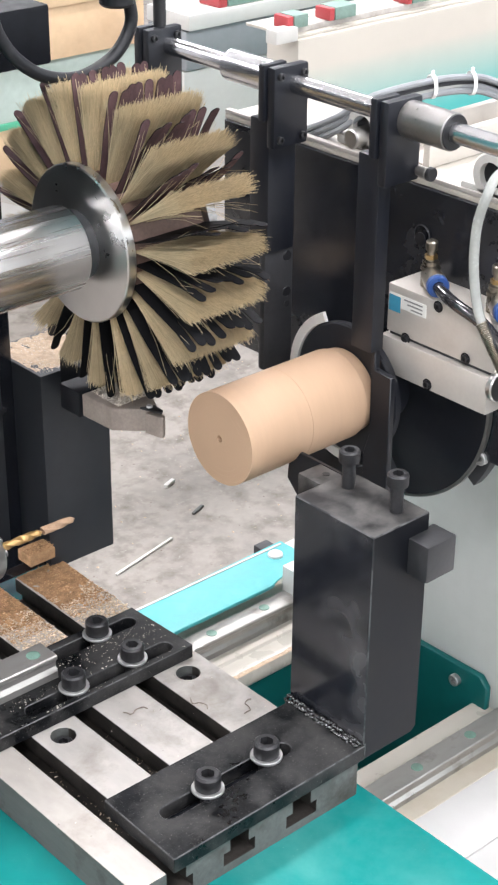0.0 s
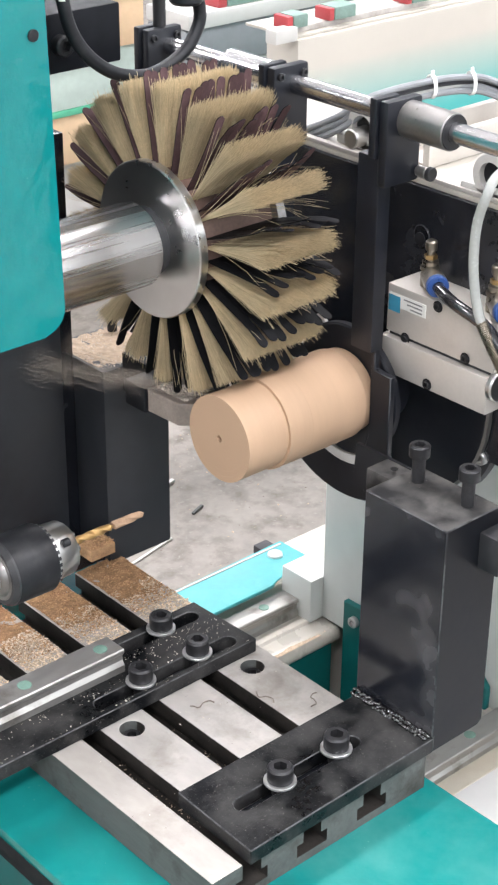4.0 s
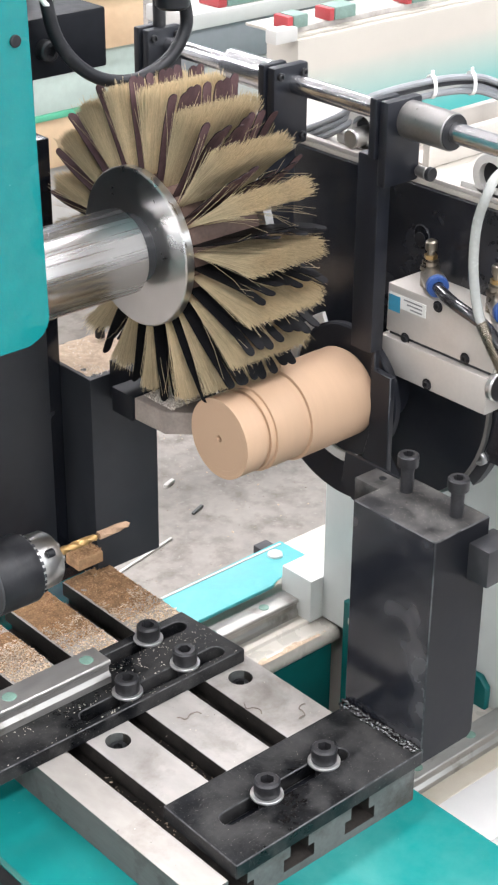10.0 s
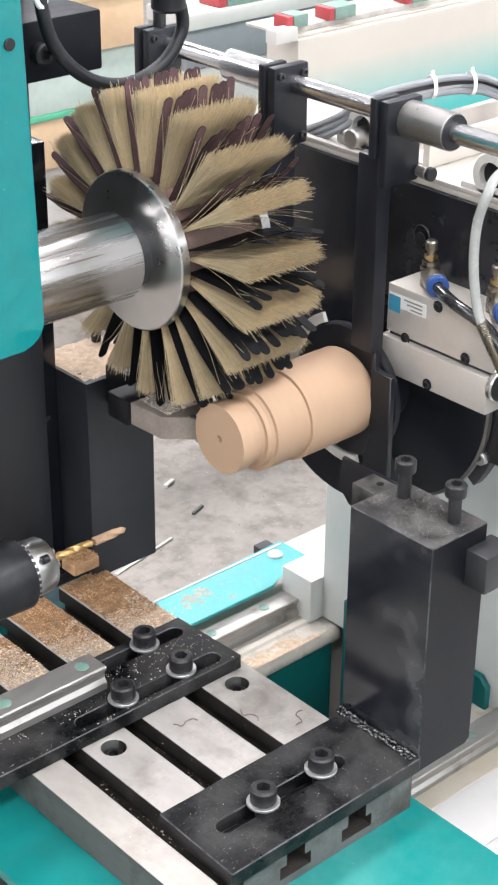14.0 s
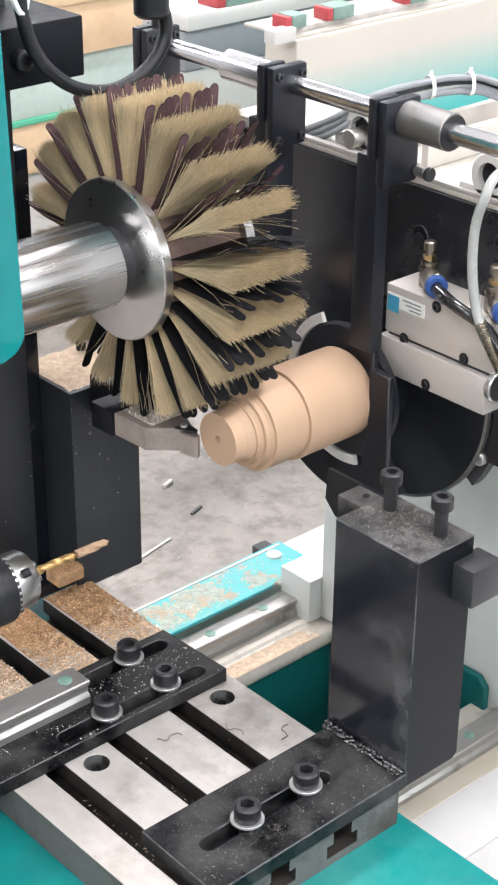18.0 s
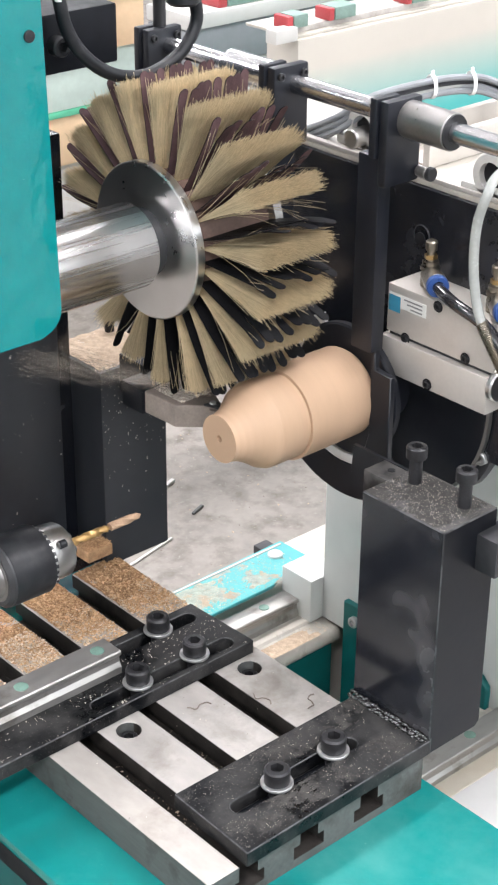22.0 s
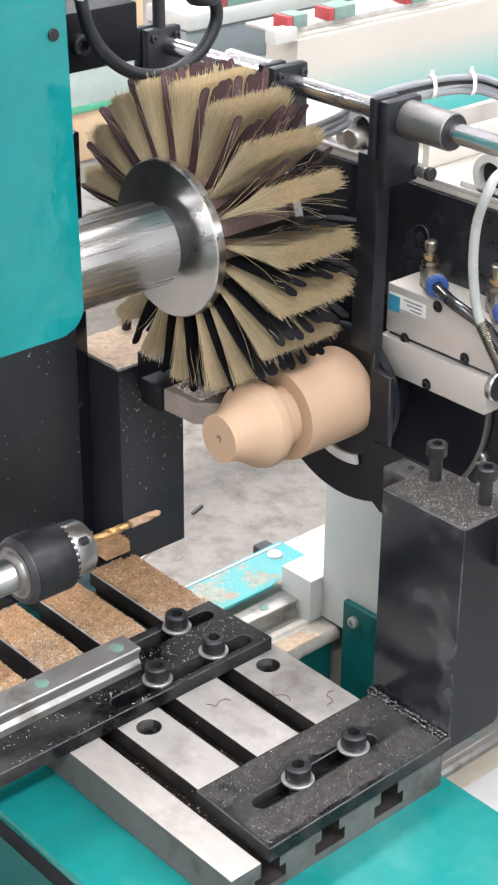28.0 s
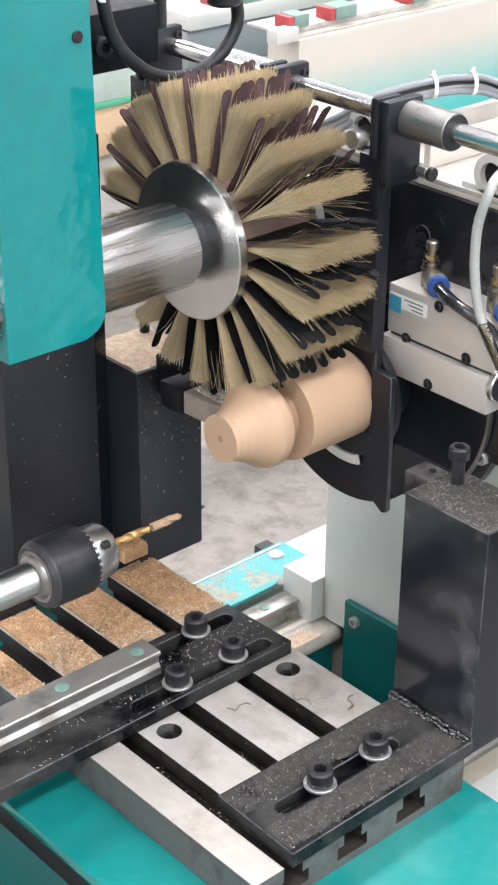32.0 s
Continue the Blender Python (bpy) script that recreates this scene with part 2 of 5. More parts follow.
PLASTIC_WHITE = surface("white_nylon", (0.75, 0.75, 0.73), 0.4, var=0.05, scale=60)
PAPER = surface("label_paper", (0.7, 0.7, 0.66), 0.5, var=0.1, scale=300, stretch=(1, 6, 1))
PAPER_BLUE = surface("label_blue", (0.05, 0.28, 0.42), 0.45, var=0.1, scale=200)
INK = surface("grey_ink", (0.2, 0.2, 0.2), 0.5)
DRILL = surface("bronze_drill", (0.40, 0.25, 0.10), 0.38, 0.7, var=0.2, scale=70)
BRISTLE = surface("tampico_bristle", (0.56, 0.457, 0.295), 0.8, spec=0.1, var=0.16, scale=60, per_object=0.14, island=0.22)
GRIT = surface("brown_abrasive_cloth", (0.085, 0.05, 0.052), 0.8, spec=0.15, var=0.3, scale=70, bump=0.6, bump_scale=1400, per_object=0.2)
CLOTH_BACK = surface("dark_cloth_backing", (0.0085, 0.0085, 0.0095), 0.55, spec=0.1, var=0.4, scale=60, bump=0.2, bump_scale=900, per_object=0.4)
SAWDUST = surface("sawdust", (0.42, 0.255, 0.14), 0.95, spec=0.1, var=0.35, scale=160, bump=0.9, bump_scale=700, island=0.35, stain=(0.22, 0.14, 0.08), stain_amount=0.5, stain_scale=60, stain_soft=0.25)
RED = surface("red_end_cap", (0.36, 0.05, 0.055), 0.4, var=0.15, scale=60)
PALE_GREEN = surface("pale_green_film", (0.17, 0.25, 0.215), 0.5, var=0.25, scale=40)
PEACH = surface("plywood_sheet", (0.62, 0.45, 0.285), 0.6, var=0.1, scale=5, stretch=(1, 8, 1), stain=(0.50, 0.33, 0.20), stain_amount=0.5, stain_scale=4, stain_soft=0.25)
MINT = surface("pale_mint_wrap", (0.46, 0.55, 0.50), 0.5, var=0.12, scale=6, stain=(0.10, 0.42, 0.26), stain_amount=0.62, stain_scale=5, stain_soft=0.06)
GREY = surface("mid_grey", (0.22, 0.23, 0.24), 0.4, var=0.1, scale=8)
# Dark so that the unseen south wall dims reflections on faces towards -y.
DIM_WALL = surface("dim_wall_paint", (0.10, 0.11, 0.125), 0.6, var=0.1, scale=2)
WALL = surface("hall_wall", (0.72, 0.73, 0.73), 0.8, var=0.05, scale=2)
CONCRETE = surface("worn_concrete", (0.228, 0.208, 0.186), 0.6, var=0.3, scale=5.0, bump=0.35, bump_scale=60, rough_var=0.2, stain=(0.138, 0.12, 0.103), stain_amount=0.47, stain_scale=19, stain_soft=0.2, speck=(0.29, 0.272, 0.25), speck_amount=0.58, speck_soft=0.08, speck_scale=75)
BROWN_BAR = surface("oiled_tool_steel", (0.24, 0.20, 0.172), 0.5, 0.1, var=0.25, scale=60, bump=0.1)


def wood_material():
    """Pale beech; the grain runs along the axis and shows as fine rings on the spinning blank."""
    m = surface("turned_beech", (0.435, 0.292, 0.19), 0.6, var=0.05, scale=9, stretch=(5, 0.6, 0.6), bump=0.03, bump_scale=300, per_object=0.0)
    return m


WOOD = wood_material()


def lamp_glow():
    m = bpy.data.materials.new("lamp_diffuser")
    m.use_nodes = True
    b = m.node_tree.nodes["Principled BSDF"]
    b.inputs["Base Color"].default_value = (0.9, 0.9, 0.88, 1)
    b.inputs["Emission Color"].default_value = (1, 0.96, 0.9, 1)
    b.inputs["Emission Strength"].default_value = 9.0
    return m


GLOW = lamp_glow()


def two_tone():
    """Cream that blends over into teal towards the foot of the panel."""
    m = surface("cream_over_teal", (0.46, 0.425, 0.37), 0.4, var=0.04, scale=4)
    nt = m.node_tree
    b = nt.nodes["Principled BSDF"]
    old = b.inputs["Base Color"].links[0].from_socket
    tc, sep, ns = nt.nodes.new("ShaderNodeTexCoord"), nt.nodes.new("ShaderNodeSeparateXYZ"), nt.nodes.new("ShaderNodeTexNoise")
    ns.inputs["Scale"].default_value = 3.0
    nt.links.new(tc.outputs["Object"], sep.inputs[0])
    ma = nt.nodes.new("ShaderNodeMath")
    ma.operation = "MULTIPLY_ADD"
    ma.inputs[1].default_value = 0.02
    nt.links.new(ns.outputs["Fac"], ma.inputs[0])
    nt.links.new(sep.outputs["Z"], ma.inputs[2])
    fac = ramp(nt, ma.outputs[0], [(0.86, (1, 1, 1)), (0.955, (0, 0, 0))])
    mx = nt.nodes.new("ShaderNodeMix")
    mx.data_type = "RGBA"
    nt.links.new(fac, mx.inputs["Factor"])
    nt.links.new(old, mx.inputs["A"])
    mx.inputs["B"].default_value = (0.07, 0.37, 0.35, 1)
    nt.links.new(mx.outputs["Result"], b.inputs["Base Color"])
    return m


TWO_TONE = two_tone()

# ---------------------------------------------------------------- mesh helpers (millimetres, z from the floor)
BASE = {}


def thing(name, label, category, base, group="", kind=""):
    ob = new(name)
    ob.empty_display_size = 0.02
    ob.location = Vector(base) * 0.001
    BASE[ob.name] = Vector(base)
    return tagged(ob, label, category, group, kind)


def part(name, bm, material, parent=None, label="", smooth=True, angle=35):
    """Links a bmesh, built in millimetres of the hall, as one mesh object under a thing or a part."""
    base = BASE[parent.name] if parent else Vector((0, 0, 0))
    for v in bm.verts:
        v.co = (v.co - base) * 0.001
    me = bpy.data.meshes.new(name)
    bmesh.ops.recalc_face_normals(bm, faces=bm.faces)
    bm.to_mesh(me)
    bm.free()
    if smooth:
        me.polygons.foreach_set("use_smooth", [True] * len(me.polygons))
        me.set_sharp_from_angle(angle=radians(angle))
    for mm in (material if isinstance(material, (list, tuple)) else [material]):
        me.materials.append(mm)
    ob = new(name, me)
    if parent:
        ob.parent = parent
        BASE[ob.name] = base
    if label:
        ob["label"] = label
    return ob


def placed(name, me, parent, at, turn=None, label=""):
    """An object of its own on a shared mesh, at a place in millimetres."""
    ob = new(name, me)
    base = BASE[parent.name]
    m = Matrix.Translation((Vector(at) - base) * 0.001)
    ob.parent = parent
    BASE[ob.name] = base
    ob.matrix_basis = m @ turn if turn is not None else m
    if label:
        ob["label"] = label
    return ob


def shared(name, bm, material, angle=35):
    for v in bm.verts:
        v.co = v.co * 0.001
    me = bpy.data.meshes.new(name)
    bmesh.ops.recalc_face_normals(bm, faces=bm.faces)
    bm.to_mesh(me)
    bm.free()
    me.polygons.foreach_set("use_smooth", [True] * len(me.polygons))
    me.set_sharp_from_angle(angle=radians(angle))
    for mm in (material if isinstance(material, (list, tuple)) else [material]):
        me.materials.append(mm)
    return me


def soften(bm, width, seg=2, angle=40):
    if width <= 0:
        return bm
    bm.normal_update()
    es = [e for e in bm.edges if len(e.link_faces) == 2 and e.calc_face_angle(0) > radians(angle)]
    bmesh.ops.bevel(bm, geom=es, offset=width, segments=seg, affect="EDGES", profile=0.6, clamp_overlap=True)
    return bm


def box(x0, x1, y0, y1, z0, z1, bevel=0.6, bm=None):
    out = bmesh.new()
    vs = [out.verts.new((x, y, z)) for x in (x0, x1) for y in (y0, y1) for z in (z0, z1)]
    for f in ((0, 1, 3, 2), (4, 6, 7, 5), (0, 4, 5, 1), (2, 3, 7, 6), (0, 2, 6, 4), (1, 5, 7, 3)):
        out.faces.new([vs[i] for i in f])
    bmesh.ops.recalc_face_normals(out, faces=out.faces)
    soften(out, bevel)
    return merge(bm, out) if bm else out


def merge(a, b):
    me = bpy.data.meshes.new("tmp")
    b.to_mesh(me)
    b.free()
    a.from_mesh(me)
    bpy.data.meshes.remove(me)
    return a


def axes(axis):
    return {"x": (Vector((1, 0, 0)), Vector((0, 1, 0)), Vector((0, 0, 1))),
            "y": (Vector((0, 1, 0)), Vector((0, 0, 1)), Vector((1, 0, 0))),
            "z": (Vector((0, 0, 1)), Vector((1, 0, 0)), Vector((0, 1, 0)))}[axis]


def lathe(profile, axis="x", at=(0, 0, 0), seg=48, loop=False, start=0.0, sweep=2 * math.pi):
    """Turns (along, radius) pairs about an axis through at; loop joins the last pair to the first (a ring)."""
    bm = bmesh.new()
    a, u, w = axes(axis)
    o = Vector(at)
    full = sweep > 6.28
    n = seg if full else seg + 1
    rings = []
    for s, r in profile:
        if r <= 1e-6:
            rings.append([bm.verts.new(o + a * s)])
        else:
            rings.append([bm.verts.new(o + a * s + (u * math.cos(start + sweep * i / seg) + w * math.sin(start + sweep * i / seg)) * r) for i in range(n)])
    pairs = list(zip(rings, rings[1:])) + ([(rings[-1], rings[0])] if loop else [])
    for p, q in pairs:
        for i in range(seg if full else seg):
            j = (i + 1) % n
            c = [p[i % len(p)], p[j % len(p)], q[j % len(q)], q[i % len(q)]]
            c = [v for k, v in enumerate(c) if v not in c[:k]]
            if len(c) > 2:
                bm.faces.new(c)
    if not full and loop:
        bm.faces.new([r[0] for r in rings])
        bm.faces.new([r[-1] for r in reversed(rings)])
    return bm


def cyl(axis, at, r, length, seg=32, bevel=0.5):
    b = min(bevel, r * 0.4, length * 0.4)
    return lathe([(0, 0), (0, r - b), (b, r), (length - b, r), (length, r - b), (length, 0)], axis, at, seg)


def sheet(outer, holes, z0, z1, axis="z", bevel=0.0):
    """A plate with openings through it. Outer and holes are loops of (u, v) in the plane across axis."""
    bm = bmesh.new()
    a, u, w = axes(axis)
    loops = []
    for loop in [outer] + list(holes):
        vs = [bm.verts.new(u * p[0] + w * p[1] + a * z1) for p in loop]
        loops.append(vs)
        for i in range(len(vs)):
            bm.edges.new((vs[i], vs[(i + 1) % len(vs)]))
    bmesh.ops.triangle_fill(bm, edges=list(bm.edges), use_beauty=True)
    top = list(bm.faces)
    low = {}
    for vs in loops:
        for v in vs:
            low[v] = bm.verts.new(v.co - a * (z1 - z0))
    for f in top:
        bm.faces.new([low[v] for v in reversed(f.verts)])
    for vs in loops:
        for i in range(len(vs)):
            p, q = vs[i], vs[(i + 1) % len(vs)]
            bm.faces.new((p, q, low[q], low[p]))
    bmesh.ops.recalc_face_normals(bm, faces=bm.faces)
    if bevel:
        soften(bm, bevel, 1)
    return bm


def prism(poly, a0, a1, axis="y", bevel=0.0):
    return sheet(poly, [], a0, a1, axis, bevel)


def arc(cx, cy, r, a0, a1, n=10):
    return [(cx + r * math.cos(radians(a0 + (a1 - a0) * i / n)), cy + r * math.sin(radians(a0 + (a1 - a0) * i / n))) for i in range(n + 1)]


def slot_loop(x0, x1, yc, w, n=8):
    r = w / 2
    return arc(x1 - r, yc, r, -90, 90, n) + arc(x0 + r, yc, r, 90, 270, n)


def round_loop(cx, cy, r, n=20):
    return arc(cx, cy, r, 0, 360 - 360 / n, n - 1)


def rounded_rect(x0, x1, y0, y1, r, n=5):
    return arc(x1 - r, y0 + r, r, -90, 0, n) + arc(x1 - r, y1 - r, r, 0, 90, n) + arc(x0 + r, y1 - r, r, 90, 180, n) + arc(x0 + r, y0 + r, r, 180, 270, n)


def smooth_path(pts, steps=8):
    """Catmull-Rom curve through the points."""
    p = [Vector(q) for q in pts]
    p = [p[0] * 2 - p[1]] + p + [p[-1] * 2 - p[-2]]
    out = []
    for i in range(1, len(p) - 2):
        for k in range(steps):
            t = k / steps
            out.append(0.5 * ((2 * p[i]) + (p[i + 1] - p[i - 1]) * t + (2 * p[i - 1] - 5 * p[i] + 4 * p[i + 1] - p[i + 2]) * t * t + (3 * p[i] - p[i - 1] - 3 * p[i + 1] + p[i + 2]) * t ** 3))
    out.append(p[-2])
    return out


def tube(pts, r, seg=12, steps=8, ribs=0.0):
    bm = bmesh.new()
    path = smooth_path(pts, steps)
    side = None
    rings = []
    for i, p in enumerate(path):
        d = (path[min(i + 1, len(path) - 1)] - path[max(i - 1, 0)]).normalized()
        if side is None:
            side = d.orthogonal().normalized()
        side = (side - d * side.dot(d)).normalized()
        other = d.cross(side)
        rr = r * (1 + (ribs if i % 2 else -ribs))
        rings.append([bm.verts.new(p + (side * math.cos(2 * math.pi * k / seg) + other * math.sin(2 * math.pi * k / seg)) * rr) for k in range(seg)])
    for a, b in zip(rings, rings[1:]):
        for k in range(seg):
            bm.faces.new((a[k], a[(k + 1) % seg], b[(k + 1) % seg], b[k]))
    bm.faces.new(list(reversed(rings[0])))
    bm.faces.new(rings[-1])
    return bm


def socket_screw(head_r, head_h, shank_r, shank, seg=24):
    """A socket-head screw, standing on its head's underside at the origin."""
    bm = bmesh.new()
    c = head_h * 0.12
    hexr = head_r * 0.56

    def circle(r, z):
        return [bm.verts.new((r * math.cos(2 * math.pi * i / seg), r * math.sin(2 * math.pi * i / seg), z)) for i in range(seg)]

    def hexa(z):
        out = []
        for i in range(seg):
            a = 2 * math.pi * i / seg
            k = (a % (math.pi / 3)) - math.pi / 6
            r = hexr * math.cos(math.pi / 6) / math.cos(k)
            out.append(bm.verts.new((r * math.cos(a), r * math.sin(a), z)))
        return out

    rings = [circle(shank_r, -shank), circle(shank_r, 0), circle(head_r - 0.2, 0), circle(head_r, 0.4), circle(head_r, head_h - c), circle(head_r - c, head_h), hexa(head_h), hexa(head_h * 0.42)]
    for p, q in zip(rings, rings[1:]):
        for i in range(seg):
            bm.faces.new((p[i], p[(i + 1) % seg], q[(i + 1) % seg], q[i]))
    bm.faces.new(rings[-1])
    bm.faces.new(list(reversed(rings[0])))
    return bm


SCREW_M10 = shared("socket_screw", socket_screw(8, 10, 5, 12), BLACK_OXIDE)
SCREW_TALL = shared("clamp_screw", socket_screw(6.6, 8, 4.1, 26), BLACK_OXIDE)
SCREW_SMALL = shared("cap_screw", socket_screw(4.2, 4, 2.2, 3), BLACK_OXIDE)
SCREW_ZINC = shared("zinc_screw", socket_screw(5, 4.5, 2.4, 4), WASHER)
WASHER_M10 = shared("washer", lathe([(0, 5.4), (0, 9.8), (0.4, 10.1), (1.6, 10.1), (2, 9.8), (2, 5.4)], "z", (0, 0, 0), 28, True), WASHER)
UP_X = Matrix.Rotation(radians(-90), 4, "Y")   # screw heads that look towards -x
UP_Y = Matrix.Rotation(radians(90), 4, "X")    # screw heads that look towards -y
MOVING = []   # things that ride on the tool slide

# ---------------------------------------------------------------- the hall
hx0, hx1, hy0, hy1, hh = [1000 * v for v in HALL]
tagged(part("floor", sheet([(hx0, hy0), (hx1, hy0), (hx1, hy1), (hx0, hy1)], [], -200, 0), CONCRETE), "worn pale grey concrete workshop floor", "floor", kind="structure")
tagged(part("ceiling", box(hx0, hx1, hy0, hy1, hh, hh + 150, 0), WALL), "white factory hall ceiling", "ceiling", kind="structure")


def hall_wall(name, axis, at, lo, hi, n=4, paint=WALL):
    """A wall with a band of window openings high up, or none."""
    w = (hi - lo) / max(n, 1)
    if axis == "x":
        holes = [[(lo + w * i + 350, 1900), (lo + w * (i + 1) - 350, 1900), (lo + w * (i + 1) - 350, 4100), (lo + w * i + 350, 4100)] for i in range(n)]
        bm = sheet([(lo, 0), (hi, 0), (hi, hh), (lo, hh)], holes, at, at + 200, "x")
    else:
        holes = [[(1900, lo + w * i + 350), (4100, lo + w * i + 350), (4100, lo + w * (i + 1) - 350), (1900, lo + w * (i + 1) - 350)] for i in range(n)]
        bm = sheet([(0, lo), (hh, lo), (hh, hi), (0, hi)], holes, at, at + 200, "y")
    tagged(part(name, bm, paint), "hall wall with tall window openings" if n else "plain hall wall", "wall", kind="structure")


hall_wall("wall_east", "x", hx1, hy0, hy1)
hall_wall("wall_west", "x", hx0 - 200, hy0, hy1, 0)
hall_wall("wall_north", "y", hy1, hx0, hx1)
hall_wall("wall_south", "y", hy0 - 200, hx0, hx1, 3, DIM_WALL)
# Unseen wall, added only to give the teal housing something bright to reflect.
tagged(part("reflector_wall", box(-600, hx1 - 5, -1400, -1250, 0.5, 900, 4), WALL), "unseen low white wall added as a reflector", "wall", kind="structure")
tagged(part("ground", box(-40000, 40000, -40000, 40000, -400, -210, 0), CONCRETE), "pale concrete yard round the hall", "ground", kind="structure")

lamp_a = thing("ceiling_light", "white rectangular hall lamp under the ceiling", "lamp", (1200, -1500, hh), "hall lamps")
part("housing", box(200, 2200, -1790, -1210, hh - 200, hh, 6), WHITE, lamp_a)
part("diffuser", box(230, 2170, -1765, -1235, hh - 212, hh - 201, 0), GLOW, lamp_a)
for lx in (-1.8, 1.2, 4.2):
    for ly in (-1.5, 2.0, 5.5):
        if (lx, ly) != (1.2, -1.5):
            copy_thing(lamp_a, pose(lx, ly, HALL[4]))

# ---------------------------------------------------------------- lathe bed: two rails on cream beams, a dark teal trough between them
bed = thing("lathe_bed", "cream and teal welded bed of a wood lathe", "machine bed", (760, 760, 0))
# far beam, trough wall, near beam, base
part("far_beam", prism([(0, 300), (0, 2300), (688, 2300), (688, 300)], 862, 980, "y", 4), CREAM, bed, "cream painted beam")
part("far_ledge", lathe([(300, 0), (300, 9), (867, 9), (867, 0)], "x", (0, 852, 677), 20), CREAM, bed, "rounded cream edge")
part("far_ledge_top", box(300, 866, 851, 870, 670, 686, 1), CREAM, bed)
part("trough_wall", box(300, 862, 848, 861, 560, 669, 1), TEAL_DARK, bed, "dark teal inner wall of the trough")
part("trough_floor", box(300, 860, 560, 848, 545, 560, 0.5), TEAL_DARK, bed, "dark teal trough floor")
WHITE_SHEET = surface("white_sheet_steel", (0.56, 0.55, 0.535), 0.4, var=0.05, scale=7, bump=0.05)
part("near_beam", prism([(0, 300), (0, 2300), (688, 2300), (688, 300)], 571.8, 664, "y", 0.6), WHITE_SHEET, bed, "white painted beam")
part("near_strip", prism([(680, 300), (680, 2300), (688.5, 2300), (688.5, 300)], 623, 663.5, "y", 0.4), surface("dusty_cream_paint", (0.48, 0.435, 0.36), 0.5, var=0.08, scale=9, bump=0.06, bump_scale=40, stain=(0.40, 0.34, 0.255), stain_amount=0.52, stain_scale=22, stain_soft=0.3), bed, "cream dusty strip beside the rail")
part("near_lip", box(300, 862, 664, 682, 600, 700, 2), CREAM, bed, "cream strip along the rail")
part("apron", box(628, 2300, 300, 570.6, 640, 688, 0.6), WHITE_SHEET, bed, "white sheet apron")
part("base", box(250, 2300, 420, 980, 0, 545, 4), CREAM, bed)


def rail_profile(yc, z0):
    h, w = 17.5, 10
    return [(z0, yc - w), (z0 + 5, yc - w), (z0 + 8, yc - w + 2.2), (z0 + 12, yc - w + 2.2), (z0 + 14.5, yc - w), (z0 + 16.7, yc - w), (z0 + h, yc - w + 0.8),
            (z0 + h, yc + w - 0.8), (z0 + 16.7, yc + w), (z0 + 14.5, yc + w), (z0 + 12, yc + w - 2.2), (z0 + 8, yc + w - 2.2), (z0 + 5, yc + w), (z0, yc + w)]


CAP = shared("rail_cap", lathe([(0, 0), (0, 4.7), (0.35, 4.6), (0.5, 3.8), (0.5, 0)], "z", (0, 0, 0), 24), CAP_GREEN)


def linear_rail(parent, x0, x1, yc, z0, first_cap):
    bm = sheet([(y, z) for z, y in rail_profile(yc, z0)], [], x0, x1, "x", 0.0)
    rail = part("guide_rail", bm, RAIL, parent, "ground steel linear guide rail", angle=25)
    x = first_cap
    while x < x1 - 6:
        if x > x0 + 6:
            placed("rail_cap", CAP, rail, (x, yc, z0 + 17.5), label="green plastic hole cap")
        x += 60
    return rail


linear_rail(bed, 320, 862, 887, 688, 336)
linear_rail(bed, 320, 860, 650, 688, 337)
stop_block = part("end_block", box(848, 885, 862, 899, 688, 730, 1.5), PALE, bed, "white painted rail end block")
cover = thing("way_cover", "turquoise flat way cover beside the far rail, gathering sawdust", "way cover", (800, 920, 715))
part("sheet", prism([(500, 898), (836, 898), (846, 902), (894, 912), (893, 950), (500, 944)], 711, 714.5, "z", 0.6), CYAN, cover)
part("rim", box(500, 889, 944, 946.5, 704, 715.2, 0.5), WHITE, cover, "white folded rim")
part("screw_cap", lathe([(0, 0), (0, 7), (2, 6.6), (3.2, 5), (3.6, 0)], "z", (872, 934, 714.4), 24), PLASTIC_WHITE, cover, "white round screw cap")
part("bracket", box(876, 892, 955, 968, 660, 708, 1), DARK_GREY, cover, "small dark steel bracket")

# ---------------------------------------------------------------- headstock
head = thing("headstock", "black and pale green lathe headstock with hollow spindle", "headstock", (800, 690, 545))
part("base_panel", box(862, 1500, 540, 862, 689, 980, 2), PALE, head, "pale grey-green painted base panel")
part("back_panel", sheet([(872, 985), (872, 1156), (400, 1156), (400, 985)], [], 756, 766, "x", 0.8), BLACK, head, "black steel face plate")
part("side_web", box(766, 848, 420, 870, 980.5, 1156, 2), PALE, head)
part("top_plate", box(757, 850, 400, 872, 1156.3, 1160, 0.6), CREAM, head, "pale painted top plate")
part("top_lip", box(757, 762, 400, 872, 1160.2, 1163, 0.5), STEEL, head, "bare metal edge of the top plate")
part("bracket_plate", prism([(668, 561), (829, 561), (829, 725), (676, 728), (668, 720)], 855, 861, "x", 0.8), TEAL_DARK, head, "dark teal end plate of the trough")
for yy, zz in ((814, 711), (699, 714)):
    placed("screw", SCREW_ZINC, head, (854.8, yy, zz), UP_X, "zinc plated screw")
# rear flange with screws
flange = part("rear_flange", lathe([(752.5, 20), (752.5, 88.2), (755.4, 88.2), (755.4, 20)], "x", (0, 696, 1020), 60, True, start=radians(140), sweep=radians(190)), BLACK_SATIN, head, "black round flange")
# bright metal ring paints the reflection on the black flange's edge
part("flange_rim", lathe([(751.8, 88.3), (752.6, 90.3), (755.4, 90.6), (755.4, 88.3)], "x", (0, 696, 1020), 60, True, start=radians(140), sweep=radians(190)), BUSH, flange, "flange rim, reflection painted as bright steel")
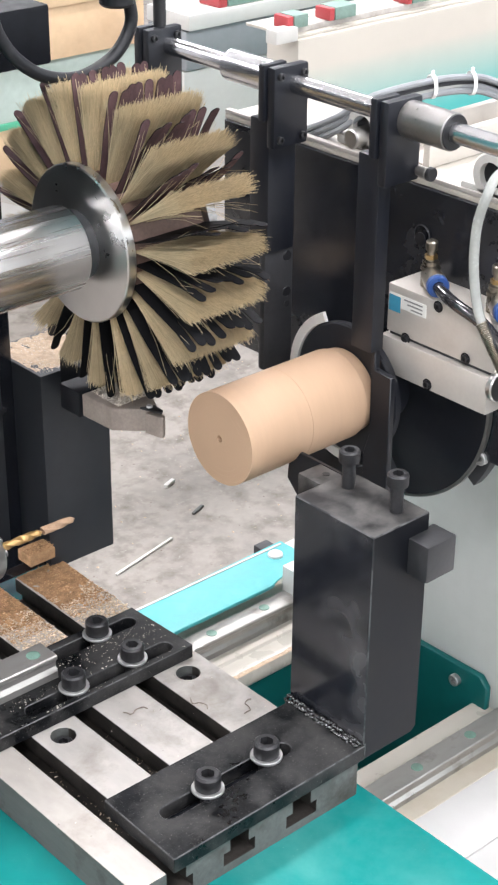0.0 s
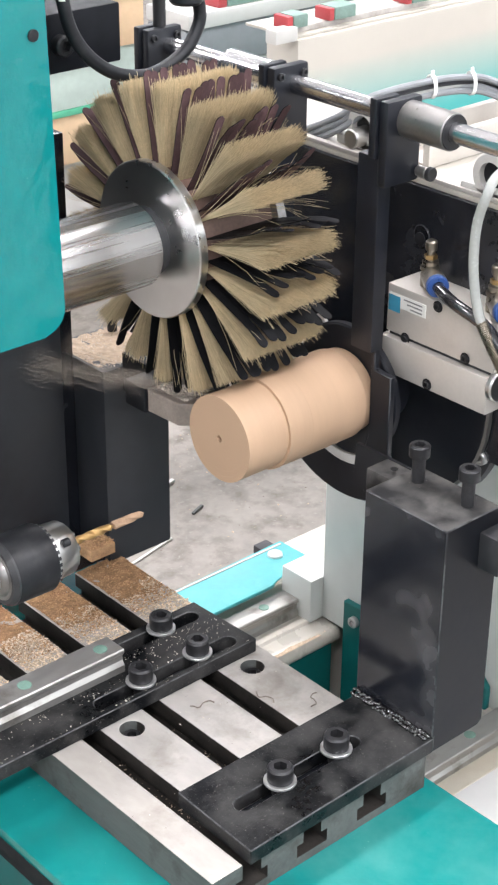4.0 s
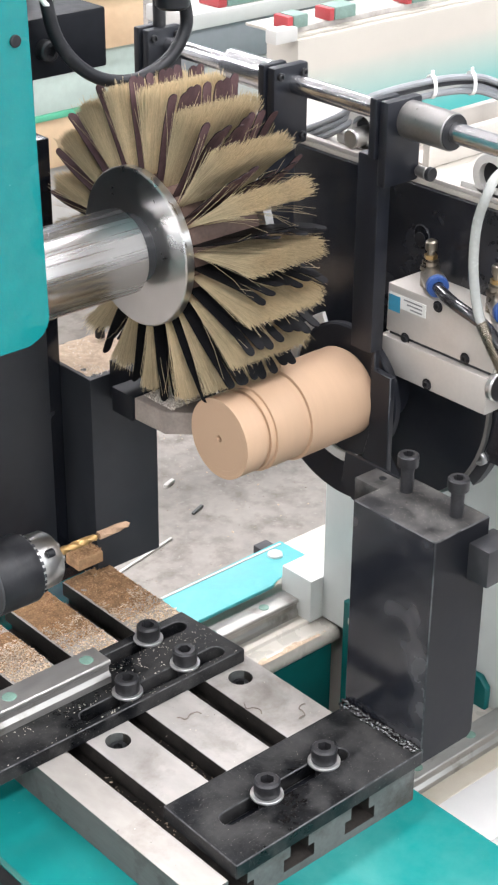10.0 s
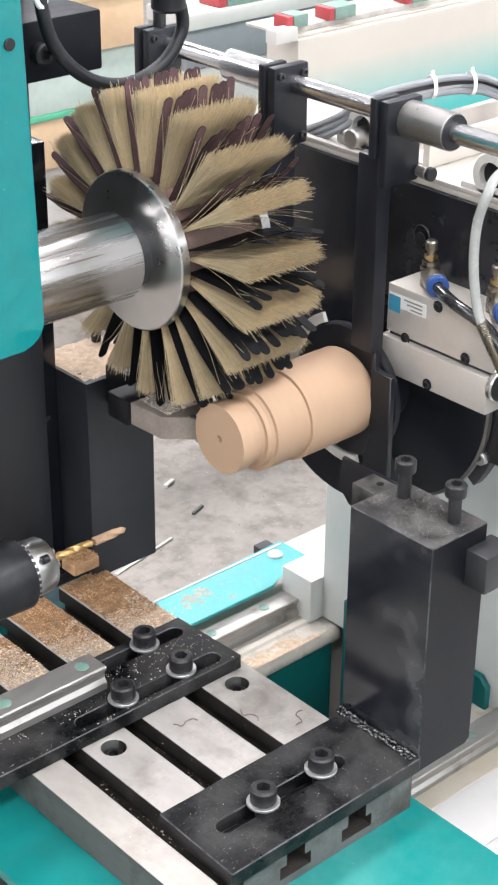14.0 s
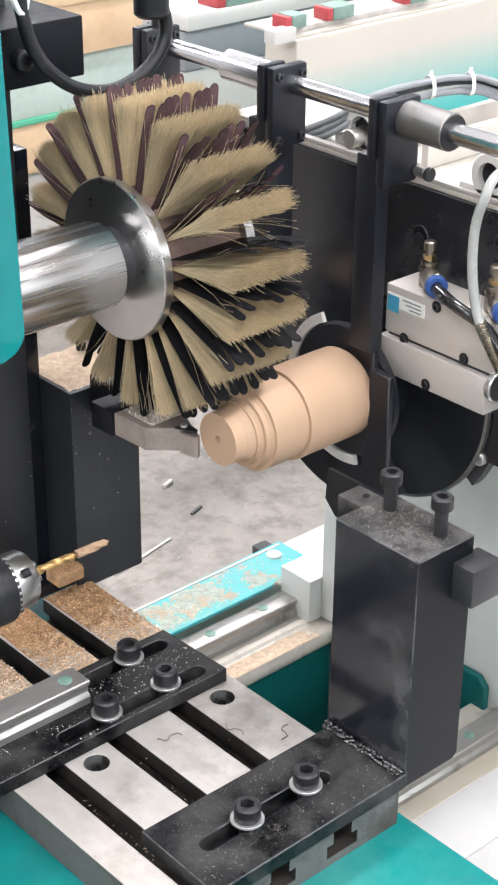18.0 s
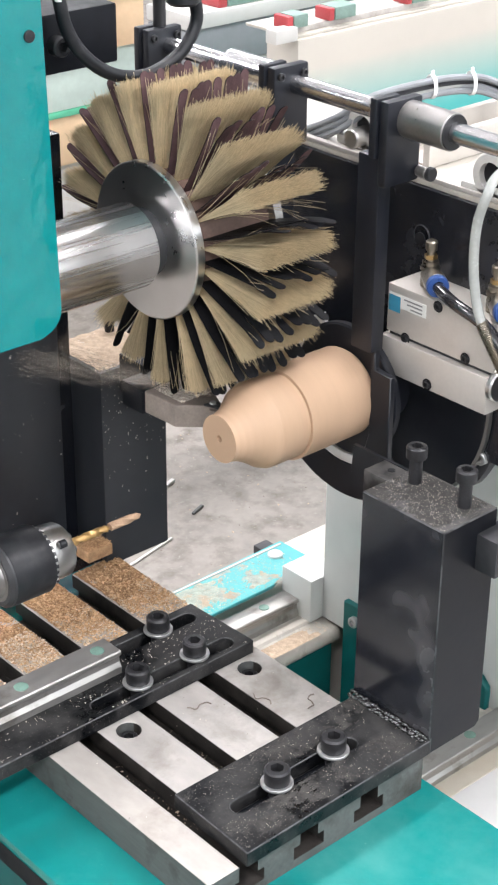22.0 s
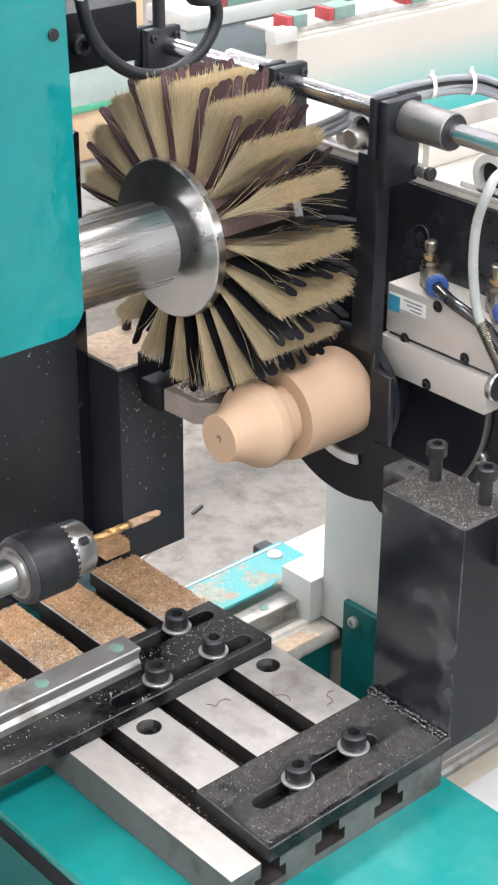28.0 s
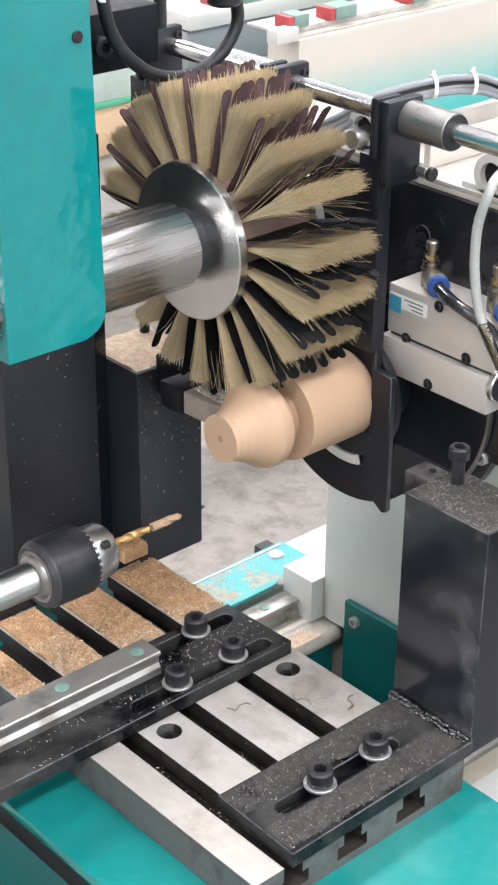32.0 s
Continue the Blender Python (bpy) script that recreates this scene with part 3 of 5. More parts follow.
part("drum", lathe([(756, 70), (756, 87.6), (790, 87.6), (790, 70)], "x", (0, 696, 1020), 60, True, start=radians(203), sweep=radians(110)), BLACK_SATIN, head, "black drum behind the flange")
lug = part("lug", lathe([(758, 87.8), (758, 97), (766, 97), (766, 87.8)], "x", (0, 696, 1020), 12, True, start=radians(165), sweep=radians(52)), DARK_GREY, head, "dark steel screw lug")
placed("screw", SCREW_ZINC, lug, (757.9, 612.3, 986), UP_X, "zinc plated screw")
# front clamp ring: open at the upper side nearest the slide
ring = part("clamp_ring", lathe([(711, 53.6), (710, 54.6), (710, 78.5), (711, 79.5), (724, 79.5), (724, 53.6)], "x", (0, 696, 1020), 72, True, start=radians(232), sweep=radians(108)), BLACK_SATIN, head, "black clamp ring round the spindle")
part("bore", lathe([(710.0, 46.6), (709.6, 47.0), (709.6, 53.0), (710.0, 53.4), (712.4, 53.4), (712.4, 46.6)], "x", (0, 696, 1020), 72, True, start=radians(254), sweep=radians(171)), LINER, head, "bright turned bore")
part("chuck", lathe([(710.6, 0), (710.6, 44.8), (711.6, 46.2), (716, 46.2), (716, 30), (741.6, 30), (741.6, 0)], "x", (0, 696, 1020), 64), BLACK_SATIN, head, "black spindle chuck")

# ---------------------------------------------------------------- guide rod with hangers
rodset = thing("clamp_slide", "chromed guide rod on black hangers above the headstock", "slide", (706, 750, 1170))
rod = part("rod", cyl("y", (713, 420, 1214), 6.2, 482, 32, 1), ROD, rodset, "bright chromed rod")



def hanger(y0, z0, x1):
    """A black bar with a bolted rod plate at its top; the rod runs through the plate."""
    part("hanger_bar", box(697, x1, y0 + 8, y0 + 26, z0, 1190.8, 0.9), BLACK_SATIN, rodset, "black steel hanger bar")
    plate = part("rod_plate", box(694, 724, y0, y0 + 7.5, 1174, 1227, 2.2), BLACK_SATIN, rodset, "black bolted rod plate")
    for zz in (1180, 1221):
        for xx in (699, 719) if y0 > 700 else ():
            placed("screw", SCREW_SMALL, plate, (xx, y0 + 0.2, zz), UP_Y @ Matrix.Scale(0.62, 4))
    part("rod_block", box(692, 712, y0 + 7.6, y0 + 13.5, 1191, 1228, 1.5), BLACK_SATIN, rodset, "black rod clamp block")


hanger(653, 1062, 708)
hanger(752, 1100, 721)
link = part("slotted_link", box(697, 723, 762, 768, 1014, 1099.6, 1.5), DARK_GREY, rodset, "dark slotted link plate")
# black discs on the link stand in for the shade in its holes
for zz, hh_ in ((1094, 10), (1068, 10), (1059, 5)):
    part("link_hole", lathe([(0, 0), (0, 3.4), (0.5, 3.8), (0.9, 3.8), (0.9, 0)] if hh_ > 6 else [(0, 0), (0, 2.4), (0.9, 2.6), (0.9, 0)], "y", (717.3, 761.4, zz), 20), RUBBER, link, "dark bolt hole")
hanger(879, 1080, 722)
part("lower_arm", prism([(667, 1061), (663.7, 1061), (663.2, 1047.8), (648.9, 1046.5), (648, 948), (652, 946), (671, 958), (671, 984), (666.5, 1000)], 704, 708.8, "x", 0.7), BLACK_SATIN, rodset, "flat black lower arm")
part("bushing", lathe([(617.6, 6.6), (617.6, 11), (618.2, 11.5), (652.8, 11.5), (652.8, 6.6)], "y", (713, 0, 1214), 36, True), BUSH, rodset, "steel linear bushing")
part("bushing_seal", lathe([(616.6, 6.3), (616.6, 10.6), (617.5, 10.9), (617.5, 6.3)], "y", (713, 0, 1214), 36, True), RUBBER, rodset, "black rubber seal")
part("bushing", lathe([(770, 6.6), (769, 9), (770, 10.5), (815, 10.5), (816, 9), (815, 6.6)], "y", (713, 0, 1214), 36, True), ROD, rodset, "steel linear bushing")
part("stop_screw", cyl("y", (722, 644, 1180.5), 3.4, 8.8, 20, 0.8), BUSH, rodset, "short steel stop screw")
part("stop_head", cyl("y", (722, 640, 1180.5), 4.4, 3.6, 24, 0.5), BLACK_OXIDE, rodset, "dark knurled screw head")
part("stud", cyl("z", (709, 885, 1226), 4.5, 40, 20, 1), BLACK_OXIDE, rodset, "black stud")

# ---------------------------------------------------------------- pneumatic cylinder
air = thing("pneumatic_cylinder", "anodised aluminium pneumatic slide cylinder with blue air fittings", "cylinder", (742, 630, 1070))
body = part("body", box(726, 765, 584, 675.5, 1066, 1099, 1.0), ALU, air, "aluminium cylinder body")
part("carriage", box(722.5, 764, 585.5, 677.5, 1038.5, 1063.5, 0.8), ALU, air, "aluminium slide block")
part("groove", box(728, 764, 586, 674, 1063.4, 1066.2, 0), DARK_GREY, air)
# black disc drawn for the shade in a counterbore
hole_me = shared("screw_hole", lathe([(0.15, 0), (0.15, 3.3), (-0.3, 3.9), (-0.3, 3.3)], "x", (0, 0, 0), 24), RUBBER)
for yy, zz, xx in ((658, 1065.5, 725.8), (607, 1069, 725.8), (634, 1042.5, 722.3), (632, 1096, 725.8)):
    placed("screw_recess", hole_me, body, (xx, yy, zz), label="dark counterbored hole")
    placed("recess_screw", SCREW_SMALL, body, (xx + 0.5, yy, zz), UP_X @ Matrix.Scale(0.62, 4))
label_ob = part("label", box(725.7, 726, 642, 674, 1084.5, 1093.5, 0), PAPER, body, "worn paper rating label")
part("label_mark", box(725.55, 725.7, 664, 674, 1081, 1092, 0), PAPER_BLUE, body, "blue label patch")
for k in range(3):
    part("print_line", box(725.5, 725.65, 645, 661 - 3 * k, 1091 - 2.6 * k, 1092 - 2.6 * k, 0), INK, label_ob, "grey unreadable print")
part("end_cap", cyl("y", (731.5, 581.5, 1057), 10.5, 5, 36, 1), CHROME, air, "round steel end cap")


def fitting(at):
    x, y, z = at
    f = part("air_fitting", lathe([(0, 0), (0, 6), (5, 6), (5, 5), (11, 5), (11, 6.4), (13, 6.4), (13, 4.2), (15, 4.2), (15, 5.4), (17, 5.4), (17, 2.6), (26, 2.6), (26, 0)], "z", (x, y, z), 24), NICKEL, air, "nickel plated speed controller")
    part("adjusting_knob", lathe([(24, 0), (24, 3.6), (25, 4), (29.5, 4), (30.5, 3.2), (30.5, 0)], "z", (x, y, z), 12), NICKEL, f, "knurled adjusting knob")
    part("lock_nut", lathe([(18.5, 0), (18.5, 4.4), (21, 4.4), (21, 0)], "z", (x, y, z), 6), BRASS, f, "brass lock nut")
    d = Vector((-0.55, -0.83, 0))
    bm = lathe([(0, 0), (0, 6.2), (10, 7.0), (12, 7.4), (18, 7.4), (19, 6.4), (19, 0)], "z", (0, 0, 0), 28)
    turn = d.to_track_quat("Z", "Y").to_matrix().to_4x4()
    bm2 = lathe([(17, 4.0), (17, 7.2), (22, 7.2), (23, 6.4), (23, 4.0)], "z", (0, 0, 0), 28, True)
    for b_ in (bm, bm2):
        bmesh.ops.transform(b_, matrix=Matrix.Translation((x, y, z + 7.5)) @ turn, verts=b_.verts)
    part("elbow", bm, NICKEL, f, "nickel elbow")
    part("release_ring", bm2, BLUE, f, "blue plastic release ring")
    return Vector((x, y, z + 7.5)) + d * 20


e1 = fitting((742, 655, 1099))
e2 = fitting((742, 600, 1099))
hoses = thing("air_hoses", "smoked and milky pneumatic hoses at the cylinder", "hose", (735, 610, 1090))
part("hose", tube([e1, e1 + Vector((-4, -7, -0.4)), (720, 613, 1105), (720, 591, 1099.5), (718, 576, 1092), (712, 552, 1078)], 3.9), TUBE_SMOKE, hoses, "smoked polyurethane hose")
part("hose", tube([(775, 600, 1196), (752, 596, 1194), (728, 595, 1190), (716, 592.4, 1180), (716, 597.6, 1161.5), (716, 598, 1138.6), (716, 594.8, 1119.2), (716, 589.8, 1104.7), (716, 580.5, 1091.8), (714, 569, 1080)], 3.1), TUBE_CLEAR, hoses, "milky polyurethane hose")
part("spring_guard", tube([(716, 588.5, 1102), (716, 580.5, 1091.8), (715, 573, 1084), (714, 567, 1078)], 3.9, 12, 20, 0.06), NICKEL, hoses, "coiled spring guard")
part("hose", tube([e2, e2 + Vector((-8, -14, 0)), (705, 545, 1100)], 3.9), TUBE_SMOKE, hoses, "smoked polyurethane hose")
grommet = part("grommet", lathe([(754.2, 0), (754.2, 3.4), (753.4, 4.4), (752.6, 4.4), (752.6, 0)], "x", (0, 675, 1122), 24), RUBBER, hoses, "black cable grommet")
part("wire_ring", lathe([(754.6, 6.4), (754.0, 6.6), (754.6, 6.9), (755.4, 6.7)], "x", (0, 675.5, 1124), 36, True, start=radians(-60), sweep=radians(300)), DARK_GREY, grommet, "thin grey wire ring")

# ---------------------------------------------------------------- things on the headstock top
def pillow(name, x, y):
    t = thing(name, "white cast pillow block bearing on the headstock top", "bearing", (x, y, 1160))
    part("foot", box(x - 9, x + 9, y - 24, y + 24, 1160.3, 1167, 2), WHITE, t)
    part("ring", lathe([(-9, 9), (-9, 14), (-8, 15), (8, 15), (9, 14), (9, 10)], "x", (x, y, 1174.8), 32, True), WHITE, t, "white cast bearing ring")
    # black disc fills the bore in place of its shade
    part("bore_disc", lathe([(-4, 0), (-4, 9.8), (4, 9.8), (4, 0)], "x", (x, y, 1174.8), 28), RUBBER, t, "dark disc painting the bore's shade")
    placed("screw", SCREW_SMALL, t, (x, y - 19, 1167), label="black cap screw")
    return t


pillow("pillow_block", 778, 747)
shaft2 = thing("cross_shaft", "thin bright shaft through the pillow block", "shaft", (900, 790, 1186))
part("shaft", cyl("x", (758.5, 747, 1170), 6.6, 84, 28, 0.8), CHROME, shaft2)
extr = thing("aluminium_profile", "pale aluminium extrusion lying on the headstock", "profile", (920, 700, 1160))
for k in range(2):
    part("profile_web", box(774, 900, 722 - 32 * k, 728 - 32 * k, 1160.4, 1180, 1), ALU, extr)
part("profile_face", box(774, 900, 696, 722, 1160.4, 1163, 0.5), ALU, extr)
pillow("pillow_block", 768, 626)
bundle = thing("cable_bundle", "bundle of black and grey cables tied with white straps", "cable", (820, 740, 1200))
for k in range(7):
    o = Vector((3.6 * (k % 3), 3.0 * (k % 2), 3.2 * (k // 2) - 8))
    pts = [Vector(p) + o for p in ((752, 815, 1158), (766, 798, 1162), (767, 767, 1178), (780, 749, 1193), (822, 735, 1199), (848, 725, 1199), (859, 709, 1197), (880, 660, 1180))]
    part("cable", tube(pts, 2.3, 8), [GREY, TUBE_SMOKE, TUBE_CLEAR][k % 3], bundle)
for p in ((824, 736.5, 1196), (851, 725, 1196)):
    st_ = lathe([(-1.3, 8.2), (-1.3, 8.8), (1.3, 8.8), (1.3, 8.2)], "x", (0, 0, 0), 24, True)
    bmesh.ops.transform(st_, matrix=Matrix.Translation(p) @ Matrix.Rotation(radians(-22), 4, "Z") @ Matrix.Diagonal((1, 0.82, 0.95, 1)), verts=st_.verts)
    tie = part("strap", st_, PLASTIC_WHITE, bundle, "white cable tie")
    part("tie_tail", box(p[0] - 1.2, p[0] + 1.2, p[1] - 1, p[1] + 0.2, p[2] + 7, p[2] + 11, 0.3), PLASTIC_WHITE, tie)

# ---------------------------------------------------------------- neighbouring machine and distance
other = thing("router_bed", "cream painted bed of another machine with guide rails", "machine bed", (1900, 1520, 0))
part("side_panel", box(1424, 3600, 1500, 1560, 500, 985, 4), TWO_TONE, other, "large cream panel shading into teal")
part("leg", box(1600, 3500, 1510, 1550, 0, 499.6, 2), CREAM, other)
part("top_edge", box(1424, 3600, 1506, 1600, 985.3, 989, 1), CREAM, other)
part("end_block", box(1386, 1423.5, 1500, 1520, 984, 1002, 2), WHITE, other, "white end block")
part("rail", box(1424, 3600, 1515, 1530, 989.3, 997, 1), STEEL, other, "steel guide rail")
for bx, bl in ((1424, 25), (1496, 38), (1640, 40)):
    b_ = part("slide_block", box(bx, bx + bl, 1508, 1538, 997.2, 1014, 2.5), PALE_GREEN, other, "pale green slide block")
    part("end_seal", box(bx - 9, bx - 0.3, 1509, 1537, 997.4, 1013, 1.5), RED, b_, "red end seal")
grey = thing("far_bed", "bed of a further machine with a guide rail, its shade painted grey", "machine bed", (2400, 2050, 0))
# the grey band paints the shade below the top strip; the skirt stays pale
part("shell", box(1655, 3600, 2000, 2100, 800, 866, 8), GREY, grey, "bed side, grey painted for shade")
part("skirt", box(1655, 3600, 2006, 2094, 650, 799.6, 3), WHITE, grey, "pale lower side")
part("top_strip", box(1655, 3600, 1992, 2100, 866.4, 892, 3), WHITE, grey, "white top strip")
for lx in (2300, 3300):
    part("leg", box(lx, lx + 120, 2010, 2090, 0, 649.6, 3), GREY, grey)
fb = part("slide_block", box(1740, 1830, 1996, 2050, 892.4, 922, 3), PALE_GREEN, grey, "pale green slide block")
part("end_seal", box(1722, 1739.6, 1998, 2048, 892.4, 918, 2), RED, fb, "red end seal")
ply = thing("plywood_stack", "stack of warm plywood sheets in the distance", "plywood", (2100, 3250, 0))
for k in range(2):
    part("sheet", box(1500 + 6 * k, 2440 + 5 * k, 3105 - 7 * k, 3900, 512 + 120 * k, 631 + 120 * k, 1.5), PEACH, ply)
part("wrapped_sheet", box(1540, 2430, 3120, 3860, 384, 511.5, 3), MINT, ply, "white and mint faced boards")
part("green_edge", box(1540, 2432, 3118, 3860, 368, 383.6, 2), surface("green_board_edge", (0.10, 0.42, 0.26), 0.5), ply, "bright green board edge")
part("lower_sheet", box(1545, 2428, 3122, 3855, 250, 367.6, 2), PEACH, ply)
part("trestle", box(1560, 2420, 3140, 3850, 0, 249.6, 4), WHITE, ply, "white trestle")

# ================================================================ what rides on the tool slide
def rider(name, label, category, base, group=""):
    t = thing(name, label, category, base, group)
    MOVING.append(t)
    return t


# ---------------------------------------------------------------- saddle and slotted table
saddle = rider("saddle", "glossy teal saddle under the slotted table", "machine saddle", (510, 640, 740))
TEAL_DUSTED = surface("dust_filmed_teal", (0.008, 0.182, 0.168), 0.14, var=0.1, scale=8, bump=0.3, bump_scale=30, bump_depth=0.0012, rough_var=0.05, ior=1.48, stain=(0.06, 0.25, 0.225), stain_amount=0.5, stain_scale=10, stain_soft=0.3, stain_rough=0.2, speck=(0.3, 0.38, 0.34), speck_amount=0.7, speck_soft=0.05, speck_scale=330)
part("top", box(394, 626, 380, 960, 814, 822.5, 2), TEAL_DUSTED, saddle, "glossy teal top")
# rim and skirt are coloured darker to paint the shade below the top
part("rim", box(396, 624, 384, 956, 796, 813.8, 1), BLACK_MATT, saddle, "edge strip, black for the shade under the top")
part("skirt", box(397, 616, 386, 950, 725, 795.8, 2), TEAL_DARK, saddle, "teal skirt, shade put into its colour")
for yy in (650, 887):
    for xx in (430, 560):
        part("slide_block", box(xx, xx + 50, yy - 22, yy + 22, 700, 724.5, 2), DARK_GREY, saddle, "dark rail carriage block")
table = rider("slotted_table", "ground steel table with T-slots under the tool posts", "machine table", (530, 690, 823))
SLOTS = [(464, 478.5), (512, 526.5), (562, 577)]
Y0, Y1 = 532, 846
poly = [(441, 823), (617, 823), (617, 838)]
for a, b in reversed(SLOTS):
    poly += [(b + 5, 838), (b + 5, 829), (a - 5, 829), (a - 5, 838)]
poly += [(441, 838)]
tb = prism([(z, x) for x, z in poly], Y0, Y1, "y", 0)
tb.normal_update()
# slot walls and floors take the steel darkened for shade
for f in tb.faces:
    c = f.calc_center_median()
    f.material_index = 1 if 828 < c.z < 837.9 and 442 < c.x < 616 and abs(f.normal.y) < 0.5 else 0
part("body", tb, [SLOT_STEEL, SLOT_SHADED], table, "milled steel body with T-slots")
xs = [441] + [v for s in SLOTS for v in s] + [617]
for k in range(4):
    a, b = xs[2 * k], xs[2 * k + 1]
    holes = []
    for hx, hy in ((494.5, 673), (597.4, 673), (494.5, 800), (597.4, 800)):
        if a < hx < b:
            holes.append(round_loop(hx, hy, 8.2, 24))
    sb = sheet([(a, Y0), (b, Y0), (b, Y1), (a, Y1)], holes, 838.02, 849, "z")
    bmesh.ops.bevel(sb, geom=[e for e in sb.edges if len(e.link_faces) == 2 and e.calc_face_angle(0) > 0.7 and min(v.co.z for v in e.verts) > 848.9], offset=0.35, segments=1, affect="EDGES")
    sb.normal_update()
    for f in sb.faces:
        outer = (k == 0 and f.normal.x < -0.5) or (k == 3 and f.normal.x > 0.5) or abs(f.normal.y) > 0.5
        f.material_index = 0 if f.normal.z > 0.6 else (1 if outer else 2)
    strip = part("strip", sb, [STEEL if k else DARKER_STEEL, SLOT_STEEL, SLOT_SHADED], table, "ground steel strip between slots")
    for hx, hy in ((494.5, 673), (597.4, 673), (494.5, 800), (597.4, 800)):
        if a < hx < b:
            placed("sunk_screw", SCREW_SMALL, strip, (hx, hy, 838.4), Matrix.Scale(1.45, 4), "sunken black cap screw")


def rubbed(bm, slot, posts=False):
    """Gives the rounded upper edges of a painted plate the bare, rubbed look."""
    bm.normal_update()
    for f in bm.faces:
        if 0.25 < f.normal.z < 0.95 or (posts and abs(f.normal.x) > 0.3 and abs(f.normal.y) > 0.3):
            f.material_index = slot
    return bm


def bolted(parent, x, y, z):
    w = placed("washer", WASHER_M10, parent, (x, y, z), label="bright zinc washer")
    placed("bolt", SCREW_M10, parent, (x, y, z + 2), Matrix.Rotation(random.uniform(0, 1), 4, "Z"), "black socket-head bolt")


# ---------------------------------------------------------------- near tool post
post = rider("tool_post", "black welded tool post on a slotted clamp plate", "tool post", (560, 562, 849))
part("clamp_plate", rubbed(sheet([(467, 528.5), (621, 530), (620.5, 595), (468.5, 595.5)], [slot_loop(485, 586, 562, 11.5)], 849.3, 860, "z", 0.6), 1), [BLACK_PLATE, WORN_EDGE], post, "black slotted clamp plate")
# dark strip laid in the slot in place of its shade
part("slot_shade", box(486, 585, 557.4, 566.6, 849.4, 851, 0.3), BLACK_MATT, post, "dark strip painting the slot's shade")
bolted(post, 520.8, 562.5, 860)
bolted(post, 567.8, 562.5, 860)
col = [(859.9, 620.5), (1009, 620.5), (1009, 668), (852, 668), (848.5, 664), (848.5, 621.8), (859.9, 621.8)]
cb = prism([(z, x) for z, x in col], 531, 598, "y", 0.9)
cb.normal_update()
# side towards -y: a duller, darker black paints in its weaker reflection
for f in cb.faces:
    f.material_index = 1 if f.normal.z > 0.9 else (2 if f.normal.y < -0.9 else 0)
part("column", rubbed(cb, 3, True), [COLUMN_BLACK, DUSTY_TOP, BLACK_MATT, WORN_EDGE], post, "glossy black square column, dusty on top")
bead = bmesh.new()
for k in range(110):
    y = 533 + 64 * (k % 55) / 54
    r = random.uniform(1.5, 2.5)
    off = 0.0 if k < 55 else -2.6
    bmesh.ops.create_icosphere(bead, subdivisions=1, radius=r, matrix=Matrix.Translation((618.9 + off + random.uniform(-0.8, 0.6), y, 861 + 0.35 * off + random.uniform(-0.4, 1.2))) @ Matrix.Rotation(random.uniform(0, 3), 4, "Z") @ Matrix.Diagonal((1.2, 0.7, 0.75, 1)))
part("weld_bead", bead, surface("weld_bead", (0.10, 0.10, 0.10), 0.2, 0.9, var=0.5, scale=250, bump=0.6, bump_scale=900), post, "shiny rippled weld bead", angle=60)
tool = part("tool_bar", box(650.5, 675.3, 515.3, 534, 972.5, 997.3, 1.4), DARK_GREY, post, "dark square tool bar")
part("blade", sheet([(599, 1006), (649.2, 1006), (651.2, 983.5), (641.6, 974), (599, 974)], [], 664.2, 666.8, "x", 0.4), BLACK_SATIN, tool, "thin dark parting blade")
part("blade_block", box(645, 664, 598.3, 621, 990, 1006, 0.8), DUSTY_TOP, tool, "small dusty steel blade holder")
# black disc painted for the hole's shade
part("blade_hole", cyl("z", (657, 608.5, 1005.9), 2.5, 0.35, 20, 0), RUBBER, tool)
for xx, yy in ((652.8, 584.7), (653.5, 545)):
    placed("clamp_screw", SCREW_TALL, post, (xx, yy, 1026.5), label="tall black clamp screw")

# ---------------------------------------------------------------- long clamp plate with a guide rail on it
lplate = rider("clamp_plate", "long black clamp plate with two slots carrying a guide rail", "clamp plate", (520, 715, 849))
part("plate", rubbed(sheet([(260, 684), (611, 684), (608, 747), (260, 747)], [slot_loop(482, 600, 694.5, 11.5), slot_loop(482, 600, 734, 11.5)], 849.3, 860, "z", 0.6), 1), [BLACK_PLATE, WORN_EDGE], lplate, "black steel plate")
# dark strips stand in for the shade in both slots
for yy in (694.5, 734):
    part("slot_shade", box(483, 599, yy - 4.6, yy + 4.6, 849.4, 851, 0.3), BLACK_MATT, lplate, "dark strip painting the slot's shade")
bolted(lplate, 569, 735.3, 860)
bolted(lplate, 569.4, 697, 860)
bolted(lplate, 521.2, 697, 860)
linear_rail(lplate, 262, 520, 722.5, 860.2, 328)

# ---------------------------------------------------------------- drill chuck
drill = rider("drill_chuck", "black and chromed drill chuck holding a bronze twist drill", "drill chuck", (470, 709, 976))
AX = (0, 709.2, 976)
part("shaft", cyl("x", (240, AX[1], AX[2]), 10.4, 182, 32, 1), CHROME, drill, "bright steel shaft")
part("end_ring", lathe([(421.5, 0), (421.5, 11.5), (422.6, 13.2), (424.6, 14.2), (424.9, 16.2), (426, 16.6), (426, 0)], "x", AX, 48), BUSH, drill, "stepped steel end ring")
part("end_face", lathe([(425, 16.4), (425, 18.8), (427.6, 20.9), (429.2, 20.9), (429.2, 16.4)], "x", AX, 56, True), DARK_GREY, drill, "bevelled grey end face")
part("sleeve", lathe([(429, 0), (429, 20.9), (429.8, 21.4), (455.8, 21.7), (457, 21.0), (457, 0)], "x", AX, 64), RUBBER, drill, "black grip sleeve")
